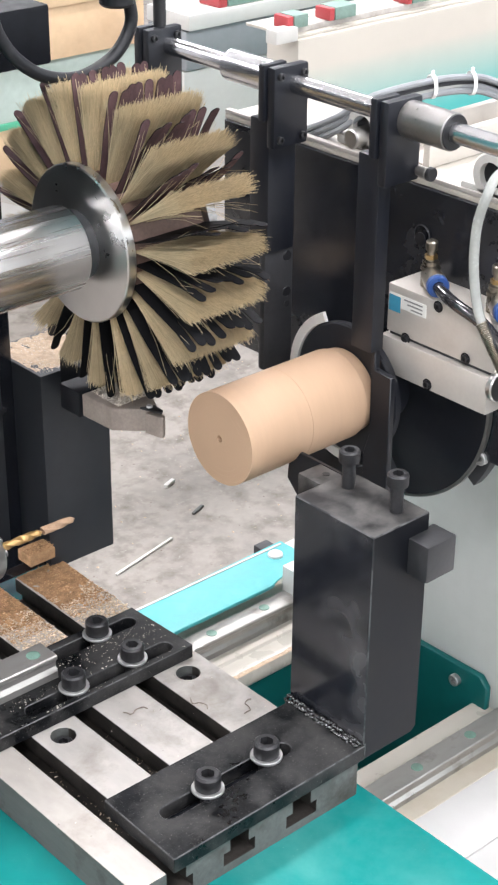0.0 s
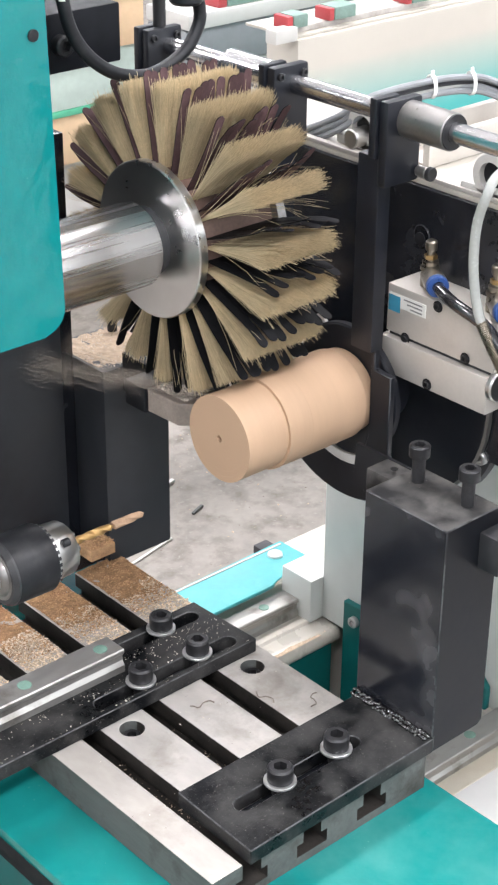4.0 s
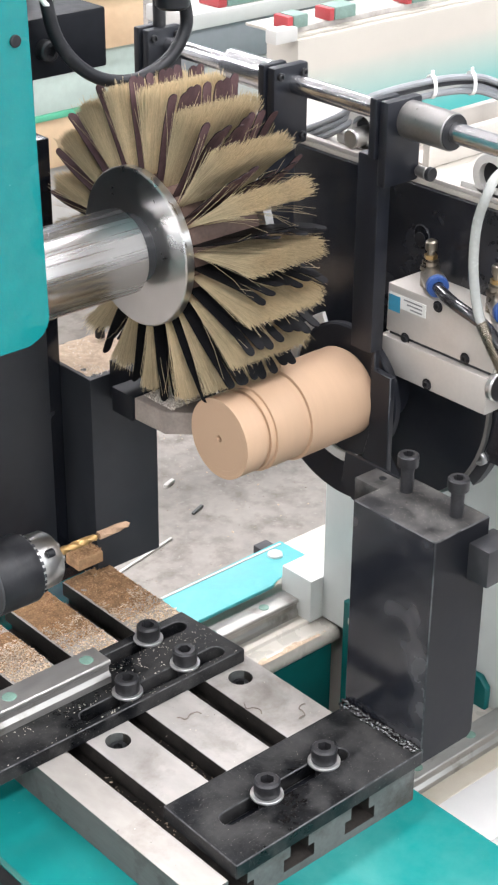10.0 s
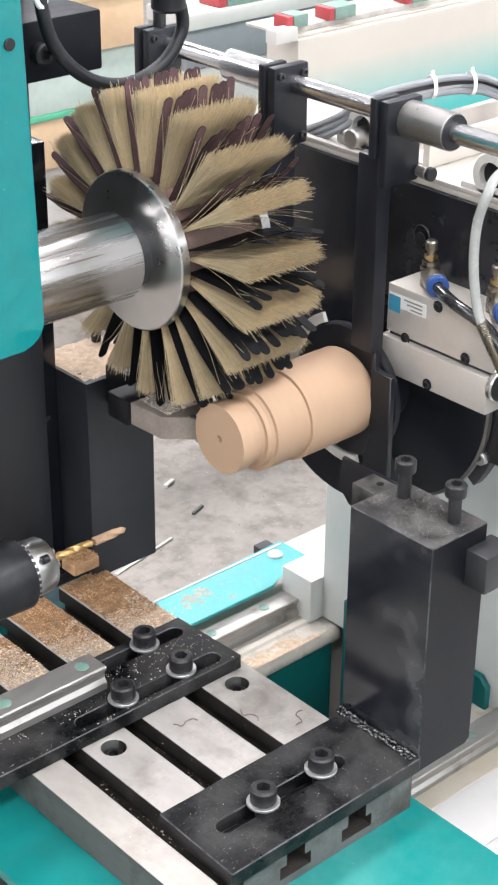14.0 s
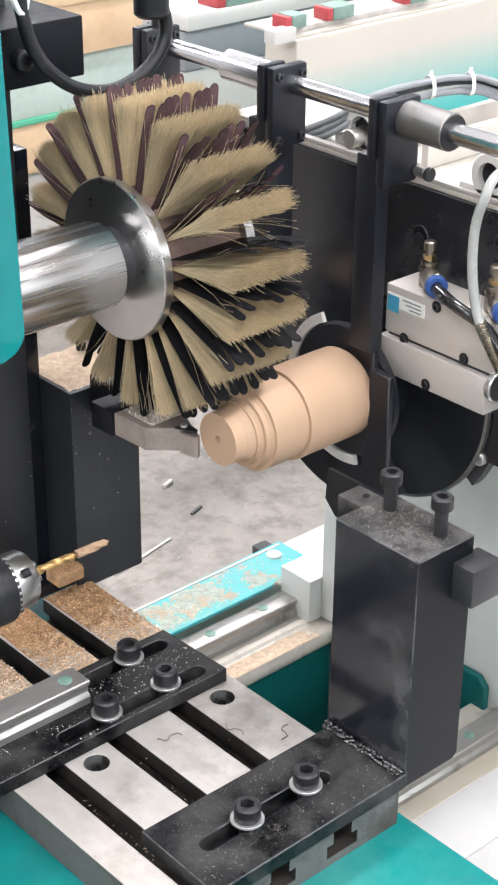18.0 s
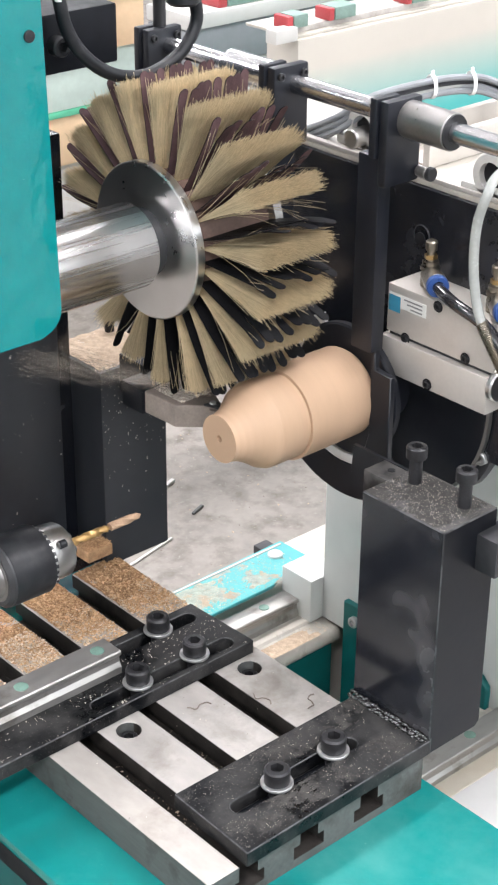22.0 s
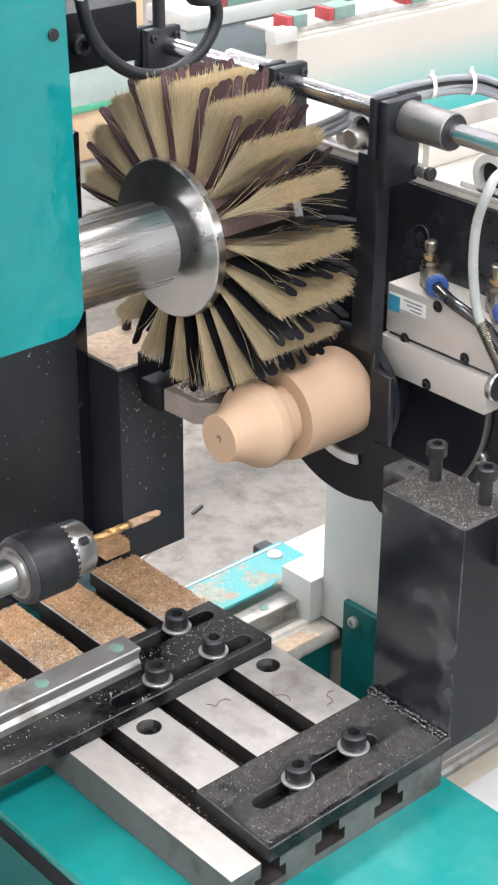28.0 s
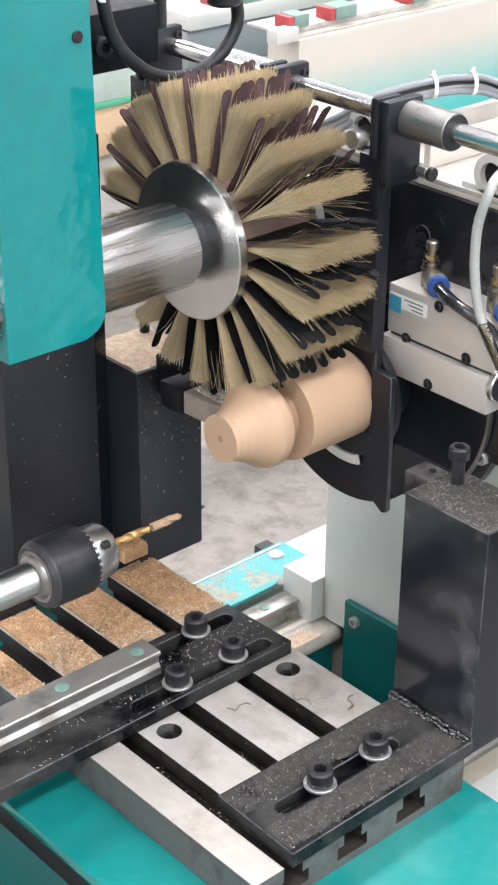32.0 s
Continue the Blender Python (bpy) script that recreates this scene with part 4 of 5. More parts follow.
part("gear_ring", lathe([(457, 0), (457, 19.3), (459.6, 19.3), (459.6, 0)], "x", AX, 56), DARK_GREY, drill, "toothed ring")
noz = part("nose", lathe([(459.4, 0), (459.4, 17.9), (473.0, 17.1), (475.2, 15.4), (476, 8.0), (476, 0)], "x", AX, 48), CHROME, drill, "bright nose ring")
tooth = shared("gear_tooth", box(-1.0, 1.0, -0.8, 0.8, 0, 1.1, 0.2), CHROME)
for k in range(30):
    a = 2 * math.pi * k / 30
    placed("gear_tooth", tooth, noz, (458.6, AX[1] + 18.5 * math.cos(a), AX[2] + 18.5 * math.sin(a)), Matrix.Rotation(a - math.pi / 2, 4, "X"))
# black plugs stand in for the shade in the key holes
for k in range(3):
    a = radians(20 + 120 * k)
    part("key_hole", cyl("x", (464, AX[1] + 17.6 * math.cos(a), AX[2] + 18.4 * math.sin(a)), 2.6, 5, 14, 0.4), RUBBER, noz, "dark chuck key hole")


def twist(x0, x1, r, turns):
    bm = bmesh.new()
    rings = []
    n, seg = 70, 16
    for i in range(n + 1):
        x = x0 + (x1 - x0) * i / n
        ph = 2 * math.pi * turns * i / n
        taper = min(1.0, (x1 - x) / 3.2 + 0.03)
        ring_ = []
        for k in range(seg):
            a = 2 * math.pi * k / seg
            rr = r * taper * (1.0 if math.cos(2 * a) > -0.35 else 0.55 + 0.2 * abs(math.sin(a)))
            ring_.append(bm.verts.new((x, AX[1] + rr * math.cos(a + ph), AX[2] + rr * math.sin(a + ph))))
        rings.append(ring_)
    for p, q in zip(rings, rings[1:]):
        for k in range(seg):
            bm.faces.new((p[k], p[(k + 1) % seg], q[(k + 1) % seg], q[k]))
    bm.faces.new(rings[-1])
    bm.faces.new(list(reversed(rings[0])))
    return bm


for k in range(3):
    a = radians(80 + 120 * k)
    part("jaw", lathe([(476, 0), (476, 3.4), (482, 2.4), (482, 0)], "x", (0, AX[1] + 4.6 * math.cos(a), AX[2] + 4.6 * math.sin(a)), 12), BUSH, noz, "steel chuck jaw")
part("drill_bit", twist(476, 512, 2.7, 1.05), DRILL, drill, "bronze coloured twist drill", angle=50)
part("drill_tip", twist(511.8, 536.5, 2.75, 0.5), surface("dusted_drill", (0.33, 0.22, 0.145), 0.8, spec=0.15, var=0.3, scale=150, bump=0.4, bump_scale=700), drill, "drill tip caked with pale wood dust", angle=60)

# ---------------------------------------------------------------- back tool post and column
bpost = rider("back_tool_post", "black box tool post with sawdust on top, holding a turning gouge", "tool post", (630, 870, 849))
part("box", box(605.5, 664, 841, 905, 846, 1005, 1.4), BLACK_DUSTY, bpost, "black painted box")
part("foot_plate", box(480, 605.3, 846.5, 940, 849.3, 858.8, 1), BLACK, bpost, "black foot plate")
part("column", box(512, 590, 868, 950, 859.2, 1300, 1.4), BLACK_DUSTY, bpost, "tall black column")
part("column_web", box(590.2, 605.3, 876, 940, 859.2, 1170, 1), BLACK, bpost)
part("ledge", box(578, 600, 826, 842, 867, 876, 1.0), SAWDUST, bpost, "small ledge heaped with sawdust")
gouge = part("gouge_bar", prism([(595.0, 746), (593.6, 776), (634, 776), (636, 762), (628, 745), (619.5, 727.5), (611, 731)], 1003.6, 1019.6, "z", 0.6), BROWN_BAR, bpost, "oiled steel turning gouge")
part("gouge_tip", prism([(611, 730.8), (619.6, 727.2), (618.8, 719.4), (615.3, 717.4), (613.4, 719.5)], 1002.4, 1017.2, "z", 0.4), BROWN_BAR, gouge, "curved cutting tip")
part("insert", prism([(608.5, 733), (618, 729), (617.2, 719.6), (614.6, 717.8), (612.2, 721.5)], 1019.8, 1021.4, "z", 0.3), BLACK_OXIDE, gouge, "thin dark cutting insert")
part("insert_screw", lathe([(0, 0), (0, 2.3), (1.2, 2.0), (1.6, 0)], "z", (613.4, 729, 1021.4), 16), WASHER, gouge, "small insert screw")
part("gouge_holder", box(591.5, 646, 776.2, 798, 1002.4, 1020.6, 1.2), BLACK_MATT, bpost, "black tool holder")
part("gouge_rest", box(622, 650, 798.2, 840.8, 986, 1016, 1.2), BLACK_MATT, bpost, "black tool rest")

for xx, yy in ((655, 895),):
    placed("clamp_screw", SCREW_TALL, bpost, (xx, yy, 1017), Matrix.Scale(0.9, 4), "black clamp screw")

# ---------------------------------------------------------------- sanding brush and its drive
brush = rider("sanding_brush", "bristle and abrasive cloth sanding wheel on a polished shaft", "sanding brush", (620, 759, 1132))
C = (0, 759.4, 1132.2)
part("shaft", lathe([(300, 0), (300, 27), (573.5, 27), (575, 26), (575, 0)], "x", C, 72), SHAFT, brush, "polished steel shaft")
part("flange", lathe([(584, 0), (584, 49.6), (584.8, 50.4), (590.2, 50.4), (591, 49.6), (591, 0)], "x", C, 96), surface("brushed_flange", (0.6, 0.59, 0.575), 0.3, 1.0, var=0.08, scale=18, stretch=(1, 0.4, 0.4), rough_var=0.05), brush, "brushed steel flange disc")
part("hub", lathe([(570, 0), (570, 22), (660, 22), (660, 0)], "x", C, 48), DARK_GREY, brush)
part("core", lathe([(591.2, 0), (591.2, 44), (650, 44), (650, 0)], "x", C, 60), surface("brush_core", (0.15, 0.095, 0.075), 0.6, var=0.3, scale=50), brush, "brown slotted core")
part("back_flange", lathe([(650.2, 0), (650.2, 49.6), (656, 50.4), (656, 0)], "x", C, 72), surface("dulled_flange", (0.3, 0.29, 0.28), 0.42, 1.0, var=0.3, scale=40), brush)

N_ROWS = 18


def bristle_row(rng):
    """One row of stiff bristles along the core, fanning out and bending a little; built at the top of the wheel."""
    bm = bmesh.new()
    for k in range(3100):
        x = rng.uniform(1, 57)
        lean = rng.uniform(-0.057, 0.057)
        L = rng.uniform(96.5, 100.5) - 26 * lean * lean * 10 if rng.random() < 0.9 else rng.uniform(88, 104)
        lx = rng.gauss(0, 0.018)
        bend = rng.gauss(0.012, 0.012)
        w = rng.uniform(0.1, 0.19)
        if rng.random() < 0.006:   # strays that stand off the tuft
            lean = rng.uniform(0.1, 0.2) * rng.choice((-1, 1))
            bend *= 3
            w = 0.17
        r0 = 41
        prev = None
        for i in range(4):
            f = i / 3
            r = r0 + (L - r0) * f
            ang = lean * (0.2 + 0.8 * f) + bend * f * f
            c = Vector((x + lx * (r - r0) * 2.0 + (x - 29) * 0.05 * f, -r * math.sin(ang), r * math.cos(ang)))
            ww = w * (1.15 - 0.35 * f)
            ring_ = [bm.verts.new(c + Vector((ww * math.cos(q), ww * math.sin(q), 0))) for q in (0, 2.094, 4.189)]
            if prev:
                for q in range(3):
                    bm.faces.new((prev[q], prev[(q + 1) % 3], ring_[(q + 1) % 3], ring_[q]))
            prev = ring_
        bm.faces.new(prev)
    return bm


def cloth_finger(rng):
    """One finger of abrasive cloth with a rounded end; brown grit on one side, dark backing on the other."""
    bm = bmesh.new()
    w = 7.3
    L = 105 + rng.uniform(-1.8, 1.2)
    bow = rng.uniform(-0.03, 0.06)
    rows = [42 + (L - 3.4 - 42) * i / 5 for i in range(6)] + [L - 3.4 * (1 - math.sin(radians(18 * i))) for i in range(1, 6)]
    cols = []
    for r in rows:
        f = (r - 42) / (L - 42)
        ang = bow * f ** 4 + 0.012 * math.sin(3 * f + 1.3)
        taper = 1.0 if L - r >= 3.4 else math.sqrt(max(0.01, 1 - ((3.4 - (L - r)) / 3.4) ** 2))
        hw = (w / 2 - 0.02 - (0.35 if f > 0.62 else 0.0)) * taper   # slit only in its outer part
        cols.append([bm.verts.new((sgn * hw, -r * math.sin(ang) - th, r * math.cos(ang))) for sgn in (-1, 1) for th in (0.0, 0.55)])
    for a, b in zip(cols, cols[1:]):
        for k, q in enumerate(((a[0], a[2], b[2], b[0]), (a[1], b[1], b[3], a[3]), (a[0], b[0], b[1], a[1]), (a[2], a[3], b[3], b[2]))):
            bm.faces.new(q).material_index = 0 if k == 1 else 1
    bm.faces.new((cols[-1][0], cols[-1][2], cols[-1][3], cols[-1][1]))
    return bm


rng_ = random.Random(7)
ROW_MESH = [shared("bristle_tuft", bristle_row(rng_), BRISTLE, 80) for _ in range(4)]
FINGER_MESH = [shared("abrasive_finger", cloth_finger(rng_), [GRIT, CLOTH_BACK], 30) for _ in range(9)]
for k in range(N_ROWS):
    a = 2 * math.pi * (k + 0.08 * rng_.uniform(-1, 1)) / N_ROWS
    placed("bristle_tuft", ROW_MESH[k % 4], brush, (594, C[1], C[2] - 2), Matrix.Rotation(a, 4, "X"), "cream tampico bristles")
    a2 = a - 0.42 * 2 * math.pi / N_ROWS + 0.03 * rng_.uniform(-1, 1)
    for q in range(8):
        placed("abrasive_finger", FINGER_MESH[(k * 5 + q * 2) % 9], brush, (598 + 7.3 * q, C[1], C[2] - 2), Matrix.Rotation(a2 + 0.003 * rng_.uniform(-1, 1), 4, "X"), "brown abrasive cloth finger")

drive = rider("brush_drive", "glossy teal belt housing of the sanding brush", "machine housing", (460, 780, 1100))
hous = [(1500 - 396, 430)] + [(1500 - 396, 484)] + [(z, x) for x, z in arc(484, 1120, 15, -90, 0, 6)][1:] + [(1480, 491), (1480, 430)]
hb = soften(prism(hous, 731, 800, "y", 0), 6.5, 5, 50)
part("housing", hb, TEAL, drive, "glossy teal sheet housing", angle=50)
part("back_plate", prism([(1104, 425), (1104, 490), (1118, 498), (1480, 493), (1480, 425)], 801, 812, "y", 1), BLACK, drive, "black back plate")
part("housing_hole", cyl("y", (486, 729.6, 1281), 3.4, 1.8, 20, 0.3), RUBBER, drive, "round black plug")
# Added behind the housing to darken what the flange's upper half reflects.
part("reflected_box", box(330, 500, 818, 980, 1078, 1480, 3), BLACK, drive, "black box added for the flange to reflect")
blk = part("bearing_block", box(540, 611, 817, 880, 1229, 1266, 2), BLACK_MATT, drive, "black bearing block")
placed("screw", SCREW_M10, blk, (563.5, 817, 1247), UP_Y @ Matrix.Scale(0.8, 4), "black socket screw")
cable = part("gland", cyl("z", (650, 800, 1262), 11, 60, 24, 2), RUBBER, drive, "black cable gland")
part("power_cable", tube([(652, 800, 1280), (660, 800, 1262), (660, 800, 1247), (645, 799, 1231), (617, 798, 1223), (588, 798, 1230), (566, 800, 1250), (557, 802, 1278), (556, 805, 1330)], 4.2, 14, 10), RUBBER, drive, "thick black power cable")
part("cable_tie", tube([(548, 806, 1300), (556, 800, 1278), (566, 806, 1300)], 2.2, 8), PLASTIC_WHITE, drive, "white cable tie")

# ---------------------------------------------------------------- sawdust on the slide
THROWS = ((6.25, 0.4, 90), (23.94, 0.14, 900), (28.45, 0.6, 1100), (30.85, 0.3, 120))   # seconds, how long it flies, how many chips
rng_ = random.Random(3)


def flakes(count, spots, size=(0.5, 1.7), heap=0.0, deep=0.0):
    """Loose chips scattered on rectangles (x0, x1, y0, y1, z, weight), thicker towards the middle of each."""
    bm = bmesh.new()
    total = sum(s[5] for s in spots)
    for _ in range(count):
        pick = rng_.uniform(0, total)
        for s in spots:
            pick -= s[5]
            if pick <= 0:
                break
        u, v = rng_.random(), rng_.random()
        x, y = s[0] + (s[1] - s[0]) * u, s[2] + (s[3] - s[2]) * v
        h = heap * noise.noise(Vector((x, y, 0)) * 0.05) + heap * 0.6
        z = s[4] + max(0.0, h) * rng_.random() - deep * rng_.random()
        a, sz = rng_.uniform(0, 6.28), rng_.uniform(*size) * (1.8 if rng_.random() < 0.06 else 1)
        d = Vector((math.cos(a), math.sin(a), rng_.uniform(-0.3, 0.4))) * sz
        e = Vector((-math.sin(a), math.cos(a), rng_.uniform(-0.3, 0.3))) * sz * rng_.uniform(0.25, 0.6)
        o = Vector((x, y, z + 0.25))
        up = Vector((0, 0, 0.3))
        q = [bm.verts.new(o + w) for w in (-d, -e, d, e)]
        bm.faces.new(q)
        t = bm.verts.new(o + up + Vector((0, 0, 0.25 * sz)))
        for i in range(4):
            bm.faces.new((q[i], q[(i + 1) % 4], t))
    return bm


def drift(x0, x1, y0, y1, z, h, nx=40, ny=60, thin=False):
    """A thin uneven bed of sawdust that thins out to nothing at its edges."""
    bm = bmesh.new()
    g = []
    for i in range(nx + 1):
        row = []
        for j in range(ny + 1):
            x, y = x0 + (x1 - x0) * i / nx, y0 + (y1 - y0) * j / ny
            edge = min(1.0, 6 * min(j / ny, 1.15 - j / ny), 6 * (1 - i / nx) if thin else 1.0)
            k = noise.noise(Vector((x * 0.05, y * 0.05, 1.7))) + 0.6 * noise.noise(Vector((x * 0.2, y * 0.2, 4.1)))
            row.append(bm.verts.new((x, y, z + h * (edge * (0.75 + 0.8 * k)) - 0.25 * h + rng_.uniform(-0.12, 0.12))))
        g.append(row)
    for i in range(nx):
        for j in range(ny):
            bm.faces.new((g[i][j], g[i + 1][j], g[i + 1][j + 1], g[i][j + 1]))
    return bm


strips = [(442, 463), (479.5, 511), (527.5, 561), (578, 616)]
dust = rider("sawdust", "coarse brown sawdust lying on the slotted table", "sawdust", (530, 800, 849))
dust["kind"] = "stuff"
for a, b in strips:
    part("dust_bed", drift(a, b, 786, 846, 849, 1.6), SAWDUST, dust, angle=180)
part("chips", flakes(7000, [(a, b, 775, 845, 849.6, b - a) for a, b in strips] + [(579, 600, 827, 840, 876, 8), (508, 560, 845, 866, 859, 8)], (0.3, 1.05), heap=1.0), SAWDUST, dust, smooth=False)
PALE_CHIPS = surface("pale_chips", (0.60, 0.49, 0.37), 0.9, var=0.3, scale=200, island=0.35)
WHITE_CHIPS = surface("dry_white_chips", (0.66, 0.60, 0.52), 0.9, var=0.2, scale=200, island=0.35)
dust2 = rider("sawdust", "fine pale chips scattered on plates and posts", "sawdust", (560, 700, 860))
dust2["kind"] = "stuff"
part("pale_chips", flakes(5200, [(a, b, 748, 806, 849.3, b - a) for a, b in strips] + [(479.5, 511, 768, 806, 850, 20)], (0.4, 1.6)), PALE_CHIPS, dust2, smooth=False)
part("chips", flakes(3600, [(400, 606, 701, 710, 860.2, 2), (525, 606, 711, 727, 860.2, 2), (400, 606, 685, 688, 860.2, 1), (608, 662, 843, 903, 1005.2, 22), (442, 616, 600, 680, 849.2, 0.5), (600, 630, 745, 775, 1019.8, 30)], (0.15, 0.65)), WHITE_CHIPS, dust2, smooth=False)
cling = bmesh.new()
for k in range(26):
    f = 0.3 * rng_.random()
    x, z = 650 - 26 * f + rng_.gauss(0, 4), 990 - 40 * f + rng_.gauss(0, 6)
    s = rng_.uniform(0.12, 0.5)
    q = [cling.verts.new((x + a * s, 840.9 + o, z + b * s)) for a, b, o in ((-1, -0.4, 0.2), (0.6, -1, 0.2), (1, 0.5, 0.2), (-0.4, 1, 0.2), (0, 0, -0.35))]
    for i in range(4):
        cling.faces.new((q[i], q[(i + 1) % 4], q[4]))
part("clinging_dust", cling, PALE_CHIPS, dust2, smooth=False)
SETTLED = surface("settled_dust", (0.45, 0.345, 0.25), 0.95, var=0.35, scale=220, bump=0.6, bump_scale=900)
PALE_DRIFT = surface("thin_pale_dust", (0.29, 0.33, 0.28), 0.95, var=0.4, scale=120, bump=0.6, bump_scale=900, stain=(0.34, 0.27, 0.195), stain_amount=0.5, stain_scale=60, stain_soft=0.1)
curls = rider("wood_curls", "thin curled shavings lying on the slotted table", "wood shavings", (580, 640, 849))
curls["kind"] = "stuff"
for cx, cy, turn in ((580, 641, 100), (602, 618, 40), (544, 662, 160)):
    pts = [Vector((cx, cy, 849.6)) + Matrix.Rotation(radians(turn), 3, "Z") @ Vector((u, 2.2 * math.sin(u * 0.45), 0.5 + 0.5 * math.cos(u))) for u in range(-8, 9, 2)]
    part("curl", tube(pts, 0.42, 6, 4), BROWN_BAR, curls)
part("slot_chips", flakes(420, [(527, 560, 590, 676, 829.2, 1), (479, 511, 590, 676, 829.2, 1)], (0.3, 1.2)), PALE_CHIPS, curls, smooth=False)
GROWING = []   # sawdust that heaps up: thing, how far it starts inside, when it begins and ends, rides on the slide or not, which way it starts off


def growing(name, label, base, sink, t0, t1, rides, way=(0, 0, -1)):
    t = thing(name, label, "sawdust", base)
    t["kind"] = "stuff"
    GROWING.append((t, sink, t0, t1, rides, Vector(way)))
    return t


heap = growing("sawdust", "pale sawdust heaping up on the back tool post", (635, 874, 1005), 0.5, 5, 20, True)
part("drift", drift(607.5, 662, 843, 903, 1005.2, 1.5, 30, 30), SETTLED, heap, angle=180)
film_ = growing("sawdust", "fine chips gathering on the tool post", (640, 565, 1009), 0.9, 2, 27, True)
GREY_DUST = surface("grey_dust", (0.048, 0.0455, 0.043), 0.9, spec=0.2, var=0.5, scale=160, bump=0.7, bump_scale=1200, speck=(0.30, 0.275, 0.245), speck_amount=0.61, speck_soft=0.08, speck_scale=900)
part("dust_film", drift(621.5, 666.5, 532, 597, 1009.05, 0.5, 70, 90), GREY_DUST, film_, angle=180)
part("dust_film", drift(469, 618, 531, 554.5, 859.95, 0.42, 160, 40), GREY_DUST, film_, angle=180)
part("dust_film", drift(469, 618, 569.5, 594, 859.95, 0.42, 160, 40), GREY_DUST, film_, angle=180)
part("chips", flakes(4600, [(622, 666, 533, 597, 1009.3, 3), (470, 618, 531, 555, 860.2, 1.2), (470, 618, 569, 593, 860.2, 1.2)], (0.09, 0.28), deep=1.2), WHITE_CHIPS, film_, smooth=False)
ORANGE = surface("fresh_shavings", (0.58, 0.38, 0.22), 0.9, spec=0.1, var=0.3, scale=150, bump=0.9, bump_scale=700, island=0.22)
fresh = growing("sawdust", "fresh orange shavings heaping up on the slotted table", (530, 800, 849), 2.6, 7, 27, True)
for a, b in strips:
    part("drift", drift(a + 0.5, b - 0.5, 764, 845, 849.4, 1.5, 24, 50), ORANGE, fresh, angle=180)
part("shavings", flakes(5200, [(a + 1, b - 1, 756, 844, 850.2, b - a) for a, b in strips], (0.35, 1.35), heap=1.6), ORANGE, fresh, smooth=False)
specks = growing("sawdust", "tiny pale chips clinging to the black post", (600, 855, 950), 1.4, 10, 21, True, (0, 1, 0))
cling = bmesh.new()
for k in range(170):
    if k % 4:
        x, y, z = rng_.uniform(606, 662), 840.4, 1000 - abs(rng_.gauss(0, 42))
    else:
        x, y, z = rng_.uniform(516, 588), 867.4, 880 + 190 * rng_.random()
    sz = rng_.uniform(0.15, 0.45) if k % 6 else rng_.uniform(0.45, 0.9)
    dip = rng_.uniform(0, 0.6)
    q = [cling.verts.new((x + a * sz, y + dip + o, z + b * sz * (1.0 + k % 3))) for a, b, o in ((-1, -0.4, 0.2), (0.6, -1, 0.2), (1, 0.5, 0.2), (-0.4, 1, 0.2), (0, 0, -0.35))]
    for i in range(4):
        cling.faces.new((q[i], q[(i + 1) % 4], q[4]))
part("specks", cling, surface("clinging_chips", (0.3, 0.28, 0.25), 0.9, var=0.3, scale=200, island=0.5), specks, smooth=False)
litter_ = growing("sawdust", "pale chips gathering on the way cover", (750, 920, 714), 1.0, 7, 18, False)
part("drift", drift(610, 880, 899, 943, 714.2, 0.7, 140, 40, True), PALE_DRIFT, litter_, angle=180)
part("ledge_drift", drift(600, 846, 845, 861, 686.0, 0.9, 80, 10, True), SETTLED, litter_, angle=180)
part("chips", flakes(17000, [(600, 880, 899, 944, 714.5, 6), (600, 790, 899, 938, 714.5, 7), (560, 858, 846, 861, 686.3, 2.5)], (0.2, 0.75), deep=1.2), PALE_CHIPS, litter_, smooth=False)

# chips thrown off by the tool, seconds of the throw; they lie in the hollow base before and after
FLYING = []
AIR_CHIPS = surface("airborne_chips", (0.42, 0.385, 0.345), 0.9, var=0.2, scale=200, island=0.5)
for t_throw, t_air, n_chips in THROWS:
    spray = thing("flying_chips", "pale wood chips flung off by the turning tool", "wood chips", (700, 700, 270))
    spray["kind"] = "stuff"
    bm_ = bmesh.new()
    for k in range(n_chips):
        o = Vector((700 + rng_.gauss(0, 40), 700 + rng_.gauss(0, 20), 270 + rng_.gauss(0, 56)))
        d = Vector((rng_.gauss(0, 0.35), rng_.gauss(0, 0.35), 1)).normalized() * rng_.uniform(0.8, 4.4)
        e = d.orthogonal().normalized() * rng_.uniform(0.12, 0.5)
        q = [bm_.verts.new(o + w) for w in (-d, -e, d, e)]
        top_ = bm_.verts.new(o + d.cross(e).normalized() * 0.3)
        bm_.faces.new(q)
        for n_ in range(4):
            bm_.faces.new((q[n_], q[(n_ + 1) % 4], top_))
    part("chip_cloud", bm_, AIR_CHIPS, spray, smooth=False)
    FLYING.append((spray, t_throw, t_air))

# fine stream of shavings leaving the gouge while it cuts: seconds of cutting
STREAMS = [(0.5, 6.35), (7.5, 9.4), (12.0, 13.2), (15.5, 16.5), (18.6, 23.9), (26.2, 26.8)]
stream = thing("chip_stream", "thin stream of wood dust thrown from the gouge", "wood dust", (612, 722, 1022))
stream["kind"] = "stuff"
bm_ = bmesh.new()
